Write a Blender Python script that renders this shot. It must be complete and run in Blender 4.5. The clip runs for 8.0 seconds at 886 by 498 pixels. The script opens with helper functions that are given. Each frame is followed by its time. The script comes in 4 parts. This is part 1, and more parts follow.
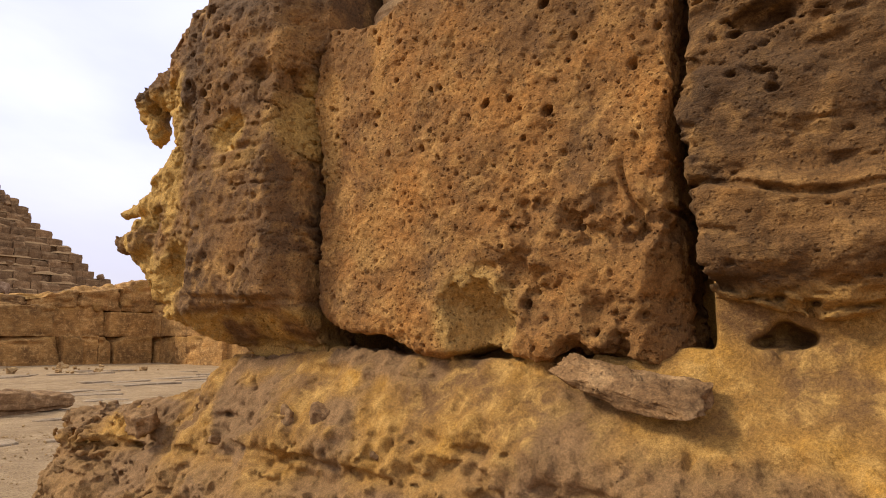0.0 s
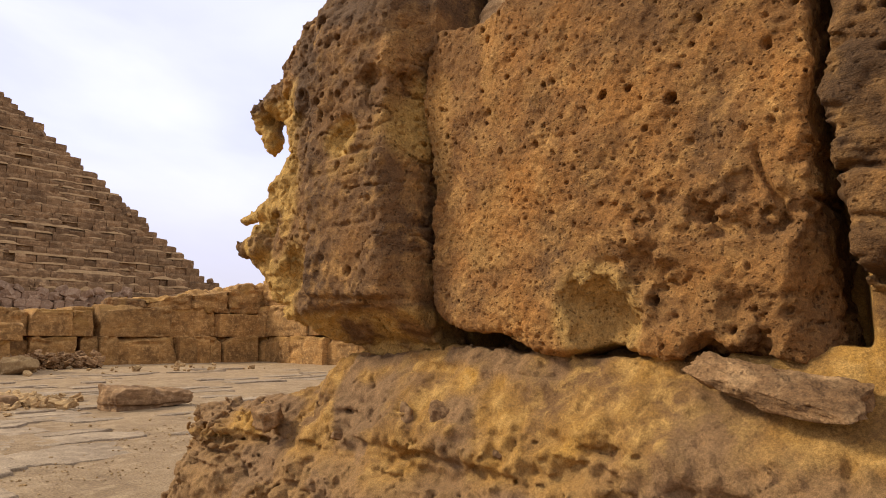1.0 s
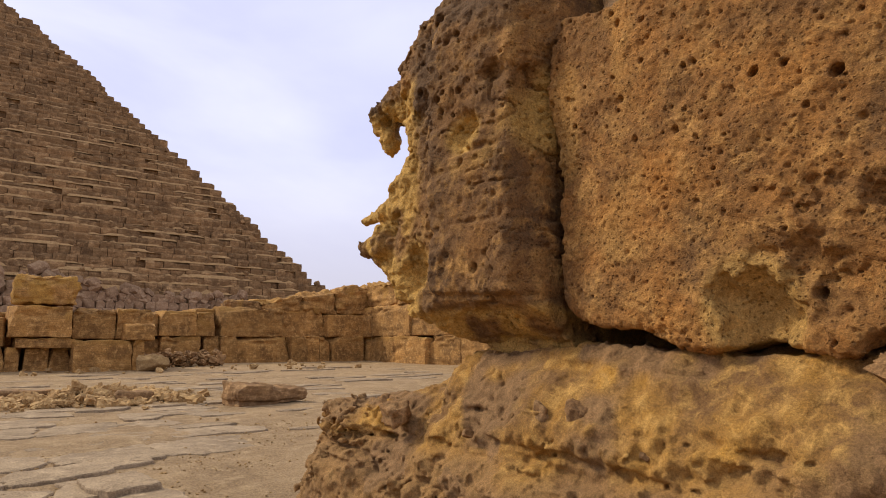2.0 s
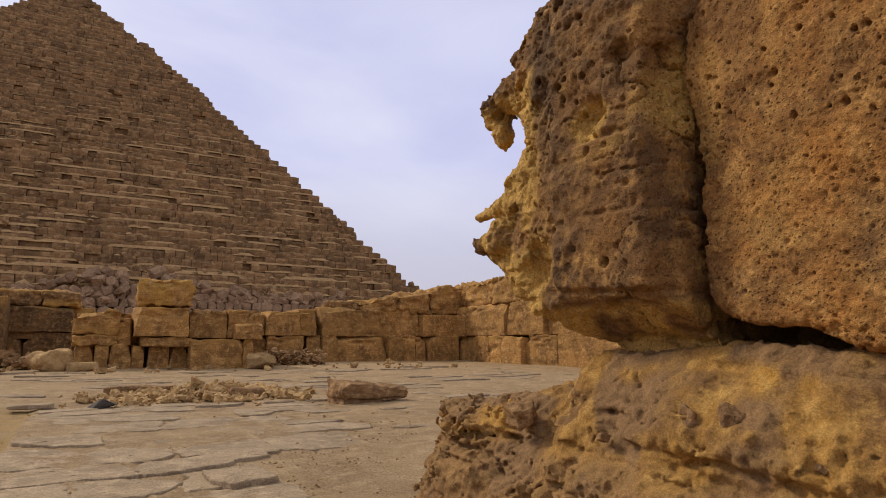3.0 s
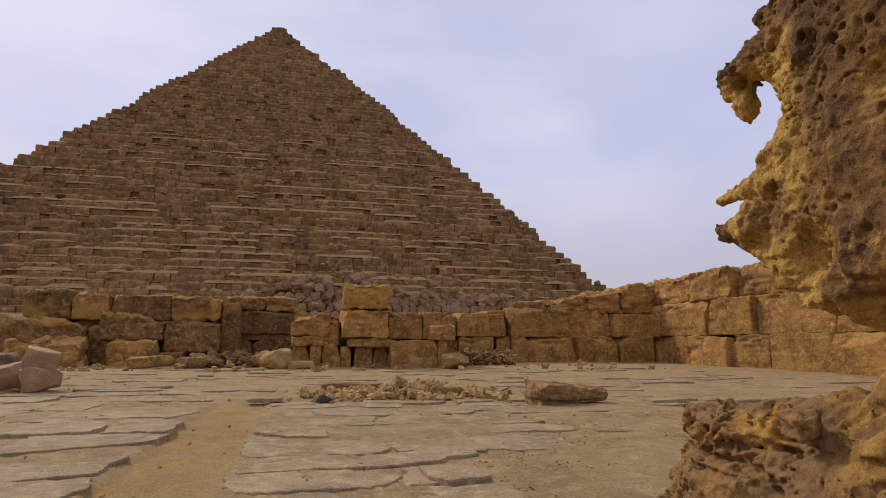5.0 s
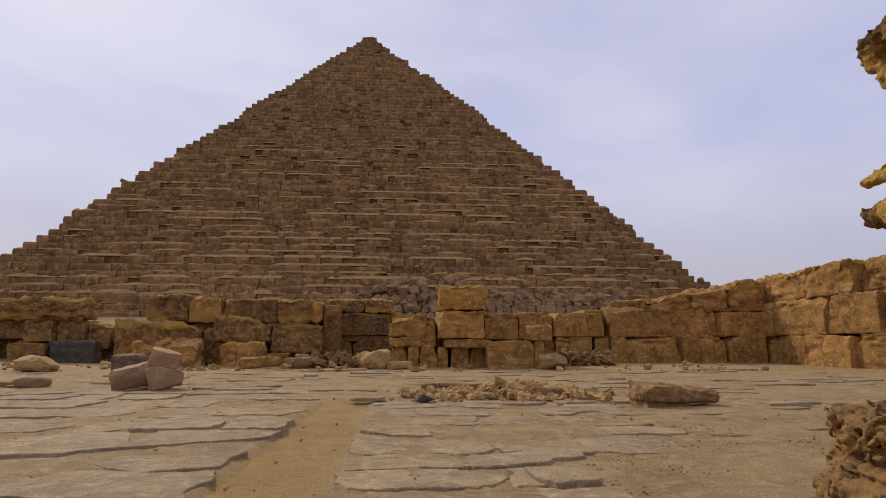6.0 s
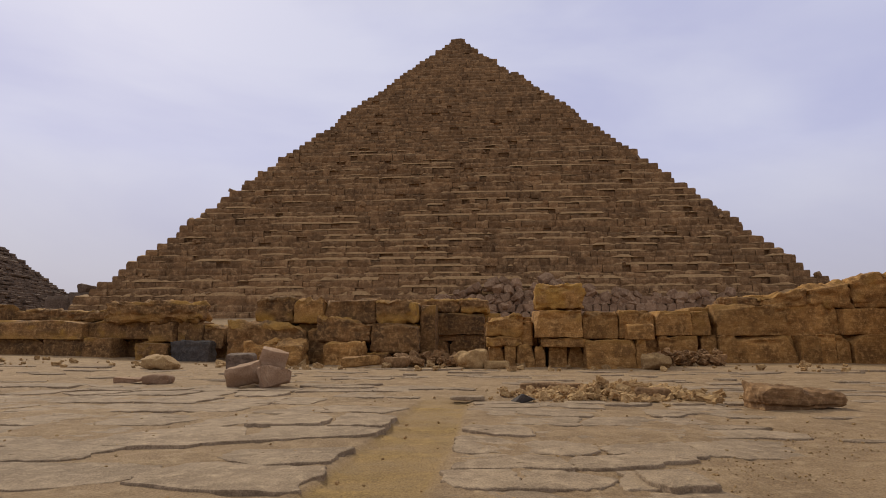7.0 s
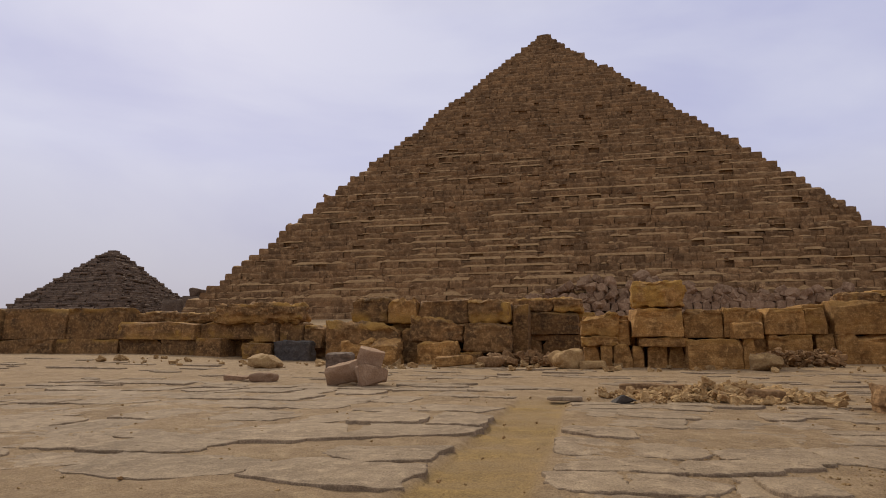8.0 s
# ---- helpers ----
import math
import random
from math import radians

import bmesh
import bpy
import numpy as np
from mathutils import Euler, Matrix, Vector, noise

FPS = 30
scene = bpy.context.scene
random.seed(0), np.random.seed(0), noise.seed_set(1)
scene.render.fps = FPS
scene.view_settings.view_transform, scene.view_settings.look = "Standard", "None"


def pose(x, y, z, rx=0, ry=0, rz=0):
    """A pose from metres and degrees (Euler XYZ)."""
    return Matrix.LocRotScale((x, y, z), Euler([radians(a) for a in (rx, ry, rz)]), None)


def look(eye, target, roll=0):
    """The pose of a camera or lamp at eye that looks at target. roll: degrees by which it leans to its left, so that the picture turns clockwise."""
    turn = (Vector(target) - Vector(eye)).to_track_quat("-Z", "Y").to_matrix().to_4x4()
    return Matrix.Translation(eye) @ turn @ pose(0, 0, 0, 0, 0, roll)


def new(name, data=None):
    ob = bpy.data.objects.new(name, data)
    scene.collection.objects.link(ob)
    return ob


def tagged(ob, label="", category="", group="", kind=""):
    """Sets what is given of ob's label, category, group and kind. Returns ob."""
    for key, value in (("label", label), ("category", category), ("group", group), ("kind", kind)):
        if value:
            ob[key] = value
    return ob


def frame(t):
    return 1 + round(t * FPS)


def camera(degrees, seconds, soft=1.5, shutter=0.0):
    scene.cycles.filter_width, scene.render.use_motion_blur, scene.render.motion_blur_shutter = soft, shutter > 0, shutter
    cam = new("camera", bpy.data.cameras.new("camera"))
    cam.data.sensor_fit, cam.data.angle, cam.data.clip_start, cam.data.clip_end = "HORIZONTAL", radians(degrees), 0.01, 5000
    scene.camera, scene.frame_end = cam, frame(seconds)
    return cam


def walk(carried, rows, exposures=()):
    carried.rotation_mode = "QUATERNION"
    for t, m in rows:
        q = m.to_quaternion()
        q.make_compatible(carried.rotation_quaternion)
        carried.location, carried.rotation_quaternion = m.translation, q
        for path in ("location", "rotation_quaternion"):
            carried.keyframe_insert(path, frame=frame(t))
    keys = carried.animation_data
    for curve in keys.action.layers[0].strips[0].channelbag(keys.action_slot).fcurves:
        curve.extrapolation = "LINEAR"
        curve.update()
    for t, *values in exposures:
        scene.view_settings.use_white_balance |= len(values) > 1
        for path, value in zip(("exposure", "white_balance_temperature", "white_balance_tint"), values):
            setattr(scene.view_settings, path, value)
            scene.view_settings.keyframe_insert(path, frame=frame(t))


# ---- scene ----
cam = camera(70.1, 8.0, soft=1.0)
PATH = [  # seconds, eye, yaw, pitch, roll
    (0, (0, 0, 1.059), 35.13, 8.69, -0.05),
    (0.5, (-0.023, -0.015, 1.058), 39.24, 8.7, -0.04),
    (1, (-0.053, -0.032, 1.057), 43.37, 8.65, -0.13),
    (1.5, (-0.085, -0.053, 1.053), 47.9, 8.67, -0.11),
    (3, (-0.235, -0.114, 1.046), 60.7, 8.64, 0.15),
    (3.5, (-0.277, -0.144, 1.045), 64.82, 8.68, 0.15),
    (4, (-0.309, -0.172, 1.043), 68.89, 8.68, 0.14),
    (4.5, (-0.356, -0.196, 1.042), 73.01, 8.66, 0.2),
    (6, (-0.445, -0.286, 1.028), 85.71, 8.72, 0.02),
    (6.5, (-0.458, -0.315, 1.025), 89.76, 8.72, -0.02),
    (7, (-0.474, -0.343, 1.021), 94.21, 8.69, -0.04),
    (7.5, (-0.497, -0.363, 1.016), 98.32, 8.72, -0.14),
    (8, (-0.521, -0.402, 1.008), 102.41, 8.7, -0.06),
]
walk(cam, [(t, pose(*eye, 0, 0, yaw) @ pose(0, 0, 0, 90 + pitch, 0, 0) @ pose(0, 0, 0, 0, 0, roll)) for t, eye, yaw, pitch, roll in PATH],
     exposures=[(0.0, 0.38), (1.5, 0.28), (2.8, -0.08), (3.5, -0.20), (4.5, -0.24), (6.0, -0.34), (8.0, -0.40)])

# ---- light ----
world = bpy.data.worlds.new("sky")
scene.world = world
world.use_nodes = True
wt = world.node_tree
wt.nodes.clear()
SUN_DIR = Vector((-0.64, -0.45, 0.62)).normalized()


def wnode(kind, **values):
    n = wt.nodes.new(kind)
    for k, v in values.items():
        n.inputs[k].default_value = v
    return n


sky = wt.nodes.new("ShaderNodeTexSky")
sky.sky_type = "NISHITA"
sky.sun_disc = False
sky.sun_elevation = math.asin(SUN_DIR.z)
sky.sun_rotation = math.atan2(SUN_DIR.x, SUN_DIR.y)
sky.air_density, sky.dust_density = 1.2, 3.0
coord = wt.nodes.new("ShaderNodeTexCoord")
stretch = wt.nodes.new("ShaderNodeMapping")
stretch.inputs["Scale"].default_value = (1.0, 1.0, 2.6)
wt.links.new(coord.outputs["Generated"], stretch.inputs["Vector"])
clouds = wnode("ShaderNodeTexNoise", Scale=2.1, Detail=5.0, Roughness=0.5, Distortion=0.4)
wt.links.new(stretch.outputs["Vector"], clouds.inputs["Vector"])
veil = wt.nodes.new("ShaderNodeValToRGB")
veil.color_ramp.elements[0].position, veil.color_ramp.elements[1].position = 0.36, 0.66
veil.color_ramp.elements[0].color = (0.62, 0.635, 0.90, 1)
veil.color_ramp.elements[1].color = (0.79, 0.80, 0.99, 1)
wt.links.new(clouds.outputs["Fac"], veil.inputs["Fac"])
split = wt.nodes.new("ShaderNodeSeparateXYZ")
wt.links.new(coord.outputs["Generated"], split.inputs["Vector"])
low = wt.nodes.new("ShaderNodeMapRange")
low.inputs["From Min"].default_value, low.inputs["From Max"].default_value = 0.0, 0.28
wt.links.new(split.outputs["Z"], low.inputs["Value"])
haze = wt.nodes.new("ShaderNodeMixRGB")
haze.inputs["Color1"].default_value = (0.58, 0.55, 0.62, 1)
wt.links.new(low.outputs["Result"], haze.inputs["Fac"])
wt.links.new(veil.outputs["Color"], haze.inputs["Color2"])
dome = wt.nodes.new("ShaderNodeMapRange")
dome.inputs["From Min"].default_value, dome.inputs["From Max"].default_value = 0.48, 0.85
wt.links.new(split.outputs["Z"], dome.inputs["Value"])
zenith = wt.nodes.new("ShaderNodeMixRGB")
zenith.inputs["Color2"].default_value = (0.74, 0.70, 0.66, 1)
wt.links.new(dome.outputs["Result"], zenith.inputs["Fac"])
wt.links.new(haze.outputs["Color"], zenith.inputs["Color1"])
bg_veil = wnode("ShaderNodeBackground", Strength=1.0)
bg_sky = wnode("ShaderNodeBackground", Strength=0.006)
wt.links.new(zenith.outputs["Color"], bg_veil.inputs["Color"])
wt.links.new(sky.outputs["Color"], bg_sky.inputs["Color"])
both = wt.nodes.new("ShaderNodeAddShader")
wt.links.new(bg_veil.outputs[0], both.inputs[0])
wt.links.new(bg_sky.outputs[0], both.inputs[1])
out = wt.nodes.new("ShaderNodeOutputWorld")
wt.links.new(both.outputs[0], out.inputs["Surface"])

lamp = bpy.data.lights.new("sun", "SUN")
lamp.energy, lamp.angle, lamp.color = 2.9, radians(10), (1.0, 0.88, 0.71)
sun = new("sun", lamp)
sun.matrix_world = look(SUN_DIR * 50, (0, 0, 0))

# ---- materials ----


def stone(name, dark, mid, light, scale=1.0, bump=0.3, pits=0.0, rough=0.9, fresh=None, vary=0.12, strata=0.0, fine=1.0, each=True):
    """Weathered stone: patches of three tones, grain, strata, small pits with their shade put into the colour; fresh
    tints where the weathering layer is gone.
    """
    m = bpy.data.materials.new(name)
    m.use_nodes = True
    nt = m.node_tree
    b = nt.nodes["Principled BSDF"]
    b.inputs["Roughness"].default_value = rough
    b.inputs["Specular IOR Level"].default_value = 0.25
    info = nt.nodes.new("ShaderNodeObjectInfo")
    geo = nt.nodes.new("ShaderNodeNewGeometry")

    def add(kind, **values):
        n = nt.nodes.new(kind)
        for k, v in values.items():
            n.inputs[k.replace("_", " ")].default_value = v
        return n

    def mix(kind, fac, a, c):
        n = nt.nodes.new("ShaderNodeMixRGB")
        n.blend_type = kind
        for s, v in ((0, fac), (1, a), (2, c)):
            if isinstance(v, (int, float)):
                n.inputs[s].default_value = v if s == 0 else (v, v, v, 1)
            elif isinstance(v, tuple):
                n.inputs[s].default_value = (*v, 1)
            else:
                nt.links.new(v, n.inputs[s])
        return n.outputs[0]

    def ramp(value, lo, hi, a=(0, 0, 0), c=(1, 1, 1)):
        n = nt.nodes.new("ShaderNodeValToRGB")
        n.color_ramp.elements[0].position, n.color_ramp.elements[1].position = lo, hi
        n.color_ramp.elements[0].color, n.color_ramp.elements[1].color = (*a, 1), (*c, 1)
        nt.links.new(value, n.inputs[0])
        return n.outputs[0]

    pos = geo.outputs["Position"]
    big = add("ShaderNodeTexNoise", Scale=1.6 * scale, Detail=6.0, Roughness=0.6)
    med = add("ShaderNodeTexNoise", Scale=7.0 * scale, Detail=7.0, Roughness=0.62, Distortion=0.5)
    grain = add("ShaderNodeTexNoise", Scale=60.0 * scale * fine, Detail=5.0, Roughness=0.7)
    for n in (big, med, grain):
        nt.links.new(pos, n.inputs["Vector"])
    colour = mix("MIX", ramp(big.outputs["Fac"], 0.36, 0.62), mid, dark)
    colour = mix("MIX", ramp(med.outputs["Fac"], 0.48, 0.70), colour, light)
    height = mix("MIX", 0.45, med.outputs["Fac"], grain.outputs["Fac"])
    if strata:
        flat = add("ShaderNodeMapping", Scale=(1.0, 1.0, 9.0))
        nt.links.new(pos, flat.inputs["Vector"])
        lay = add("ShaderNodeTexNoise", Scale=3.0 * scale, Detail=5.0, Roughness=0.65, Distortion=0.3)
        nt.links.new(flat.outputs["Vector"], lay.inputs["Vector"])
        colour = mix("MULTIPLY", strata, colour, ramp(lay.outputs["Fac"], 0.35, 0.6, (0.55, 0.5, 0.45), (1.15, 1.1, 1.05)))
        height = mix("MIX", 0.5 * strata, height, lay.outputs["Fac"])
    if fresh:
        at_ = nt.nodes.new("ShaderNodeAttribute")
        at_.attribute_name = "fresh"
        worn = mix("MIX", ramp(med.outputs["Fac"], 0.35, 0.65), fresh, tuple(0.62 * v for v in fresh))
        rind = nt.nodes.new("ShaderNodeAttribute")
        rind.attribute_name = "crust"
        colour = mix("MIX", rind.outputs["Fac"], colour, tuple(0.9 * v for v in dark))
        colour = mix("MIX", at_.outputs["Fac"], colour, worn)
    colour = mix("MULTIPLY", 0.85, colour, ramp(grain.outputs["Fac"], 0.30, 0.68, (0.48, 0.46, 0.44), (1.26, 1.24, 1.2)))
    speck = add("ShaderNodeTexNoise", Scale=170.0 * scale * fine, Detail=2.0, Roughness=0.6)
    nt.links.new(pos, speck.inputs["Vector"])
    colour = mix("MULTIPLY", 0.6, colour, ramp(speck.outputs["Fac"], 0.34, 0.62, (0.70, 0.68, 0.65), (1.36, 1.35, 1.33)))
    height = mix("MIX", 0.12, height, speck.outputs["Fac"])
    if pits:
        hole = add("ShaderNodeTexVoronoi", Scale=38.0 * scale)
        wob = mix("ADD", 0.02, pos, med.outputs["Color"])
        nt.links.new(wob, hole.inputs["Vector"])
        dots = ramp(hole.outputs["Distance"], 0.10, 0.30)
        height = mix("MULTIPLY", pits, height, dots)
        # shade inside the pits, painted into the colour on top of the bump
        colour = mix("MULTIPLY", 0.6 * pits, colour, ramp(hole.outputs["Distance"], 0.08, 0.26, (0.35, 0.3, 0.26), (1, 1, 1)))
    if vary:
        shade = add("ShaderNodeHueSaturation", Saturation=1.0)
        rnd = add("ShaderNodeMath")
        rnd.operation = "ADD"
        rnd.inputs[0].default_value = 0.5
        if each:
            nt.links.new(info.outputs["Random"], rnd.inputs[0])
        nt.links.new(geo.outputs["Random Per Island"], rnd.inputs[1])
        span = add("ShaderNodeMapRange", From_Min=0.0, From_Max=2.0, To_Min=1.0 - 2 * vary, To_Max=1.0 + 2 * vary)
        nt.links.new(rnd.outputs[0], span.inputs["Value"])
        nt.links.new(span.outputs[0], shade.inputs["Value"])
        nt.links.new(colour, shade.inputs["Color"])
        colour = shade.outputs[0]
    nt.links.new(colour, b.inputs["Base Color"])
    bp = add("ShaderNodeBump", Strength=bump, Distance=0.045 / scale)
    nt.links.new(height, bp.inputs["Height"])
    nt.links.new(bp.outputs[0], b.inputs["Normal"])
    return m


M_BLOCK = stone("pitted_limestone", (0.185, 0.098, 0.036), (0.44, 0.205, 0.050), (0.53, 0.30, 0.095), 2.2, 0.9, 0.8, fresh=(0.58, 0.36, 0.11), vary=0.0, strata=0.25)
M_END = stone("crumbling_limestone", (0.135, 0.075, 0.032), (0.30, 0.152, 0.046), (0.45, 0.255, 0.080), 2.4, 0.9, 0.7, fresh=(0.62, 0.38, 0.10), vary=0.0, strata=0.35)
M_LAYER = stone("layered_limestone", (0.095, 0.055, 0.025), (0.24, 0.125, 0.038), (0.33, 0.19, 0.066), 2.0, 0.9, 0.4, fresh=(0.48, 0.28, 0.08), vary=0.0, strata=0.75)
M_BASE = stone("ochre_bedrock", (0.21, 0.115, 0.043), (0.48, 0.26, 0.05), (0.55, 0.335, 0.10), 3.0, 0.9, 0.0, fresh=(0.31, 0.185, 0.085), vary=0.0)
M_PALE = stone("pale_limestone", (0.36, 0.22, 0.10), (0.50, 0.33, 0.16), (0.56, 0.40, 0.22), 2.0, 0.4, 0.0, vary=0.0, strata=0.3)
M_WALL = stone("temple_limestone", (0.20, 0.108, 0.036), (0.40, 0.22, 0.068), (0.53, 0.325, 0.12), 0.9, 1.0, 0.0, vary=0.17, strata=0.5, fresh=(0.42, 0.235, 0.055), fine=0.5)
M_WALLD = stone("dark_temple_limestone", (0.11, 0.064, 0.027), (0.25, 0.138, 0.050), (0.40, 0.245, 0.10), 0.9, 1.0, 0.0, vary=0.18, strata=0.5, fresh=(0.56, 0.32, 0.065), fine=0.5)
M_PYR = stone("pyramid_limestone", (0.165, 0.098, 0.047), (0.27, 0.162, 0.075), (0.40, 0.26, 0.13), 0.22, 0.8, 0.0, vary=0.21, strata=0.3, fine=0.6, each=False)
M_GREY = stone("grey_limestone", (0.14, 0.10, 0.072), (0.20, 0.148, 0.105), (0.27, 0.205, 0.15), 0.15, 0.7, 0.0, vary=0.16, strata=0.3, fine=0.6)
M_GRAN = stone("weathered_granite", (0.27, 0.165, 0.095), (0.38, 0.245, 0.145), (0.48, 0.335, 0.21), 0.5, 0.4, 0.0, vary=0.15, fine=1.5)
M_SLAB = stone("paving_limestone", (0.25, 0.186, 0.117), (0.34, 0.26, 0.167), (0.435, 0.337, 0.22), 0.9, 0.6, 0.0, vary=0.08, strata=0.25)
M_DRIFT = stone("drifted_sand", (0.30, 0.18, 0.08), (0.41, 0.26, 0.12), (0.50, 0.335, 0.165), 0.5, 0.5, 0.0, vary=0.0)
M_RUBBLE = stone("rubble_limestone", (0.28, 0.17, 0.07), (0.40, 0.265, 0.115), (0.50, 0.345, 0.165), 2.0, 0.5, 0.0, vary=0.15)
M_BROWN = stone("brown_stone", (0.16, 0.092, 0.042), (0.30, 0.178, 0.078), (0.42, 0.275, 0.135), 1.6, 0.7, 0.3, vary=0.06, strata=0.6)
M_SLATE = stone("dark_stone", (0.06, 0.055, 0.05), (0.10, 0.088, 0.078), (0.15, 0.13, 0.11), 1.6, 0.5, 0.0, vary=0.06)
M_SAND = stone("packed_sand", (0.28, 0.19, 0.10), (0.38, 0.265, 0.145), (0.46, 0.335, 0.19), 0.6, 0.9, 0.0, vary=0.0, fresh=(0.45, 0.295, 0.10), fine=1.4)

# ---- numeric stone shaping ----
TABLE = np.random.RandomState(7).rand(64, 64, 64).astype(np.float32)


def vnoise(p, seed=0):
    """Smooth value noise, -1 to 1, at rows of points."""
    p = p + np.float32(seed * 13.7)
    i = np.floor(p).astype(np.int32)
    f = (p - i).astype(np.float32)
    f = f * f * (3 - 2 * f)
    a, b = i & 63, (i + 1) & 63
    x, y, z = f[:, 0], f[:, 1], f[:, 2]

    def row(yy, zz):
        return TABLE[a[:, 0], yy, zz] * (1 - x) + TABLE[b[:, 0], yy, zz] * x
    near = row(a[:, 1], a[:, 2]) * (1 - y) + row(b[:, 1], a[:, 2]) * y
    far = row(a[:, 1], b[:, 2]) * (1 - y) + row(b[:, 1], b[:, 2]) * y
    return (near * (1 - z) + far * z) * 2 - 1


def fbm(p, octaves, seed=0, gain=0.5):
    total, amp = 0, 1.0
    for k in range(octaves):
        total = total + amp * vnoise(p * np.float32(2.03 ** k), seed + k)
        amp *= gain
    return total


def pitting(u, v, cell, small, large, chance, seed):
    """Depth, 0 to 1, and radius of round pits strewn over a plane with coordinates u, v."""
    iu, iv = np.floor(u / cell).astype(np.int32), np.floor(v / cell).astype(np.int32)
    best = np.zeros_like(u)
    for du in (-1, 0, 1):
        for dv in (-1, 0, 1):
            a, b = (iu + du), (iv + dv)
            r1, r2 = TABLE[a & 63, b & 63, seed & 63], TABLE[a & 63, b & 63, (seed + 1) & 63]
            r3, r4 = TABLE[a & 63, b & 63, (seed + 2) & 63], TABLE[a & 63, b & 63, (seed + 3) & 63]
            rad = small + (large - small) * r3 ** 3
            dist = np.hypot(u - (a + r1) * cell, (v - (b + r2) * cell) * (1.0 + 0.5 * r4))
            best = np.maximum(best, np.where(r4 < chance, np.clip((rad - dist) / (0.45 * rad), 0, 1) * rad, 0))
    return best


def fissures(p, seed, depth):
    """Thin cracks along the zero lines of a noise, broken up by a second one."""
    n = np.abs(fbm(p, 3, seed))
    return depth * np.clip(1 - n / 0.06, 0, 1) * np.clip(vnoise(p * np.float32(0.7), seed + 5) * 2 + 0.5, 0, 1)


def smooth(a, b, t):
    t = np.clip((t - a) / (b - a), 0, 1)
    return t * t * (3 - 2 * t)


def smax(a, b, k):
    """Rounded intersection of two fields."""
    h = np.clip(0.5 - 0.5 * (b - a) / k, 0, 1)
    return b * (1 - h) + a * h + k * h * (1 - h)


def smin(a, b, k):
    return -smax(-a, -b, k)


def axis(*stretches):
    """Grid lines from stretches (start, end, step)."""
    lines = [np.arange(a, b, s) for a, b, s in stretches]
    return np.concatenate(lines + [[stretches[-1][1]]]).astype(np.float32)


def surface(xs, ys, zs, base, detail, band=0.09):
    """The skin where a field is zero, as vertices and quads: base is cheap and drawn everywhere, detail only near the skin."""
    X, Y, Z = np.meshgrid(xs, ys, zs, indexing="ij")
    d = base(X, Y, Z).astype(np.float32)
    near = np.abs(d) < band
    p = np.stack([X[near], Y[near], Z[near]], 1)
    d[near] += detail(p)
    d[0], d[-1], d[:, 0], d[:, -1], d[:, :, 0], d[:, :, -1] = 1, 1, 1, 1, 1, 1
    inside = d < 0
    nx, ny, nz = d.shape
    count = np.zeros((nx - 1, ny - 1, nz - 1), np.float32)
    total = np.zeros((nx - 1, ny - 1, nz - 1, 3), np.float32)
    corners = [(i, j, k) for i in (0, 1) for j in (0, 1) for k in (0, 1)]
    pos = np.stack([X, Y, Z], -1)
    quads = []
    for ax in range(3):
        lo = [slice(None)] * 3
        hi = [slice(None)] * 3
        lo[ax], hi[ax] = slice(0, -1), slice(1, None)
        cut = inside[tuple(lo)] != inside[tuple(hi)]
        at = np.argwhere(cut)
        a, b = at.copy(), at.copy()
        b[:, ax] += 1
        da, db = d[tuple(a.T)], d[tuple(b.T)]
        t = (da / (da - db))[:, None]
        q = pos[tuple(a.T)] * (1 - t) + pos[tuple(b.T)] * t
        o1, o2 = (ax + 1) % 3, (ax + 2) % 3
        ring = []
        for s1, s2 in ((0, 0), (1, 0), (1, 1), (0, 1)):
            c = at.copy()
            c[:, o1] -= s1
            c[:, o2] -= s2
            ring.append(c)
            good = (c >= 0).all(1) & (c < np.array(count.shape)).all(1)
            np.add.at(count, tuple(c[good].T), 1)
            np.add.at(total, tuple(c[good].T), q[good])
        flip = da < 0
        quads.append((ring, flip))
    used = count > 0
    index = np.full(count.shape, -1, np.int64)
    index[used] = np.arange(used.sum())
    verts = total[used] / count[used][:, None]
    faces = []
    for ring, flip in quads:
        ids = np.stack([index[tuple(c.T)] for c in ring], 1)
        ids[~flip] = ids[~flip][:, ::-1]
        faces.append(ids)
    faces = np.concatenate(faces)
    # keep the body of the stone, drop crumbs that float free of it
    mark = np.arange(len(verts))
    for _ in range(400):
        least = np.repeat(mark[faces].min(1), 4)
        grown = mark.copy()
        np.minimum.at(grown, faces.ravel(), least)
        grown = grown[grown]
        if (grown == mark).all():
            break
        mark = grown
    body = np.bincount(mark, minlength=len(verts)).argmax()
    keep = mark == body
    order = np.cumsum(keep) - 1
    return verts[keep], order[faces[keep[faces].all(1)]]


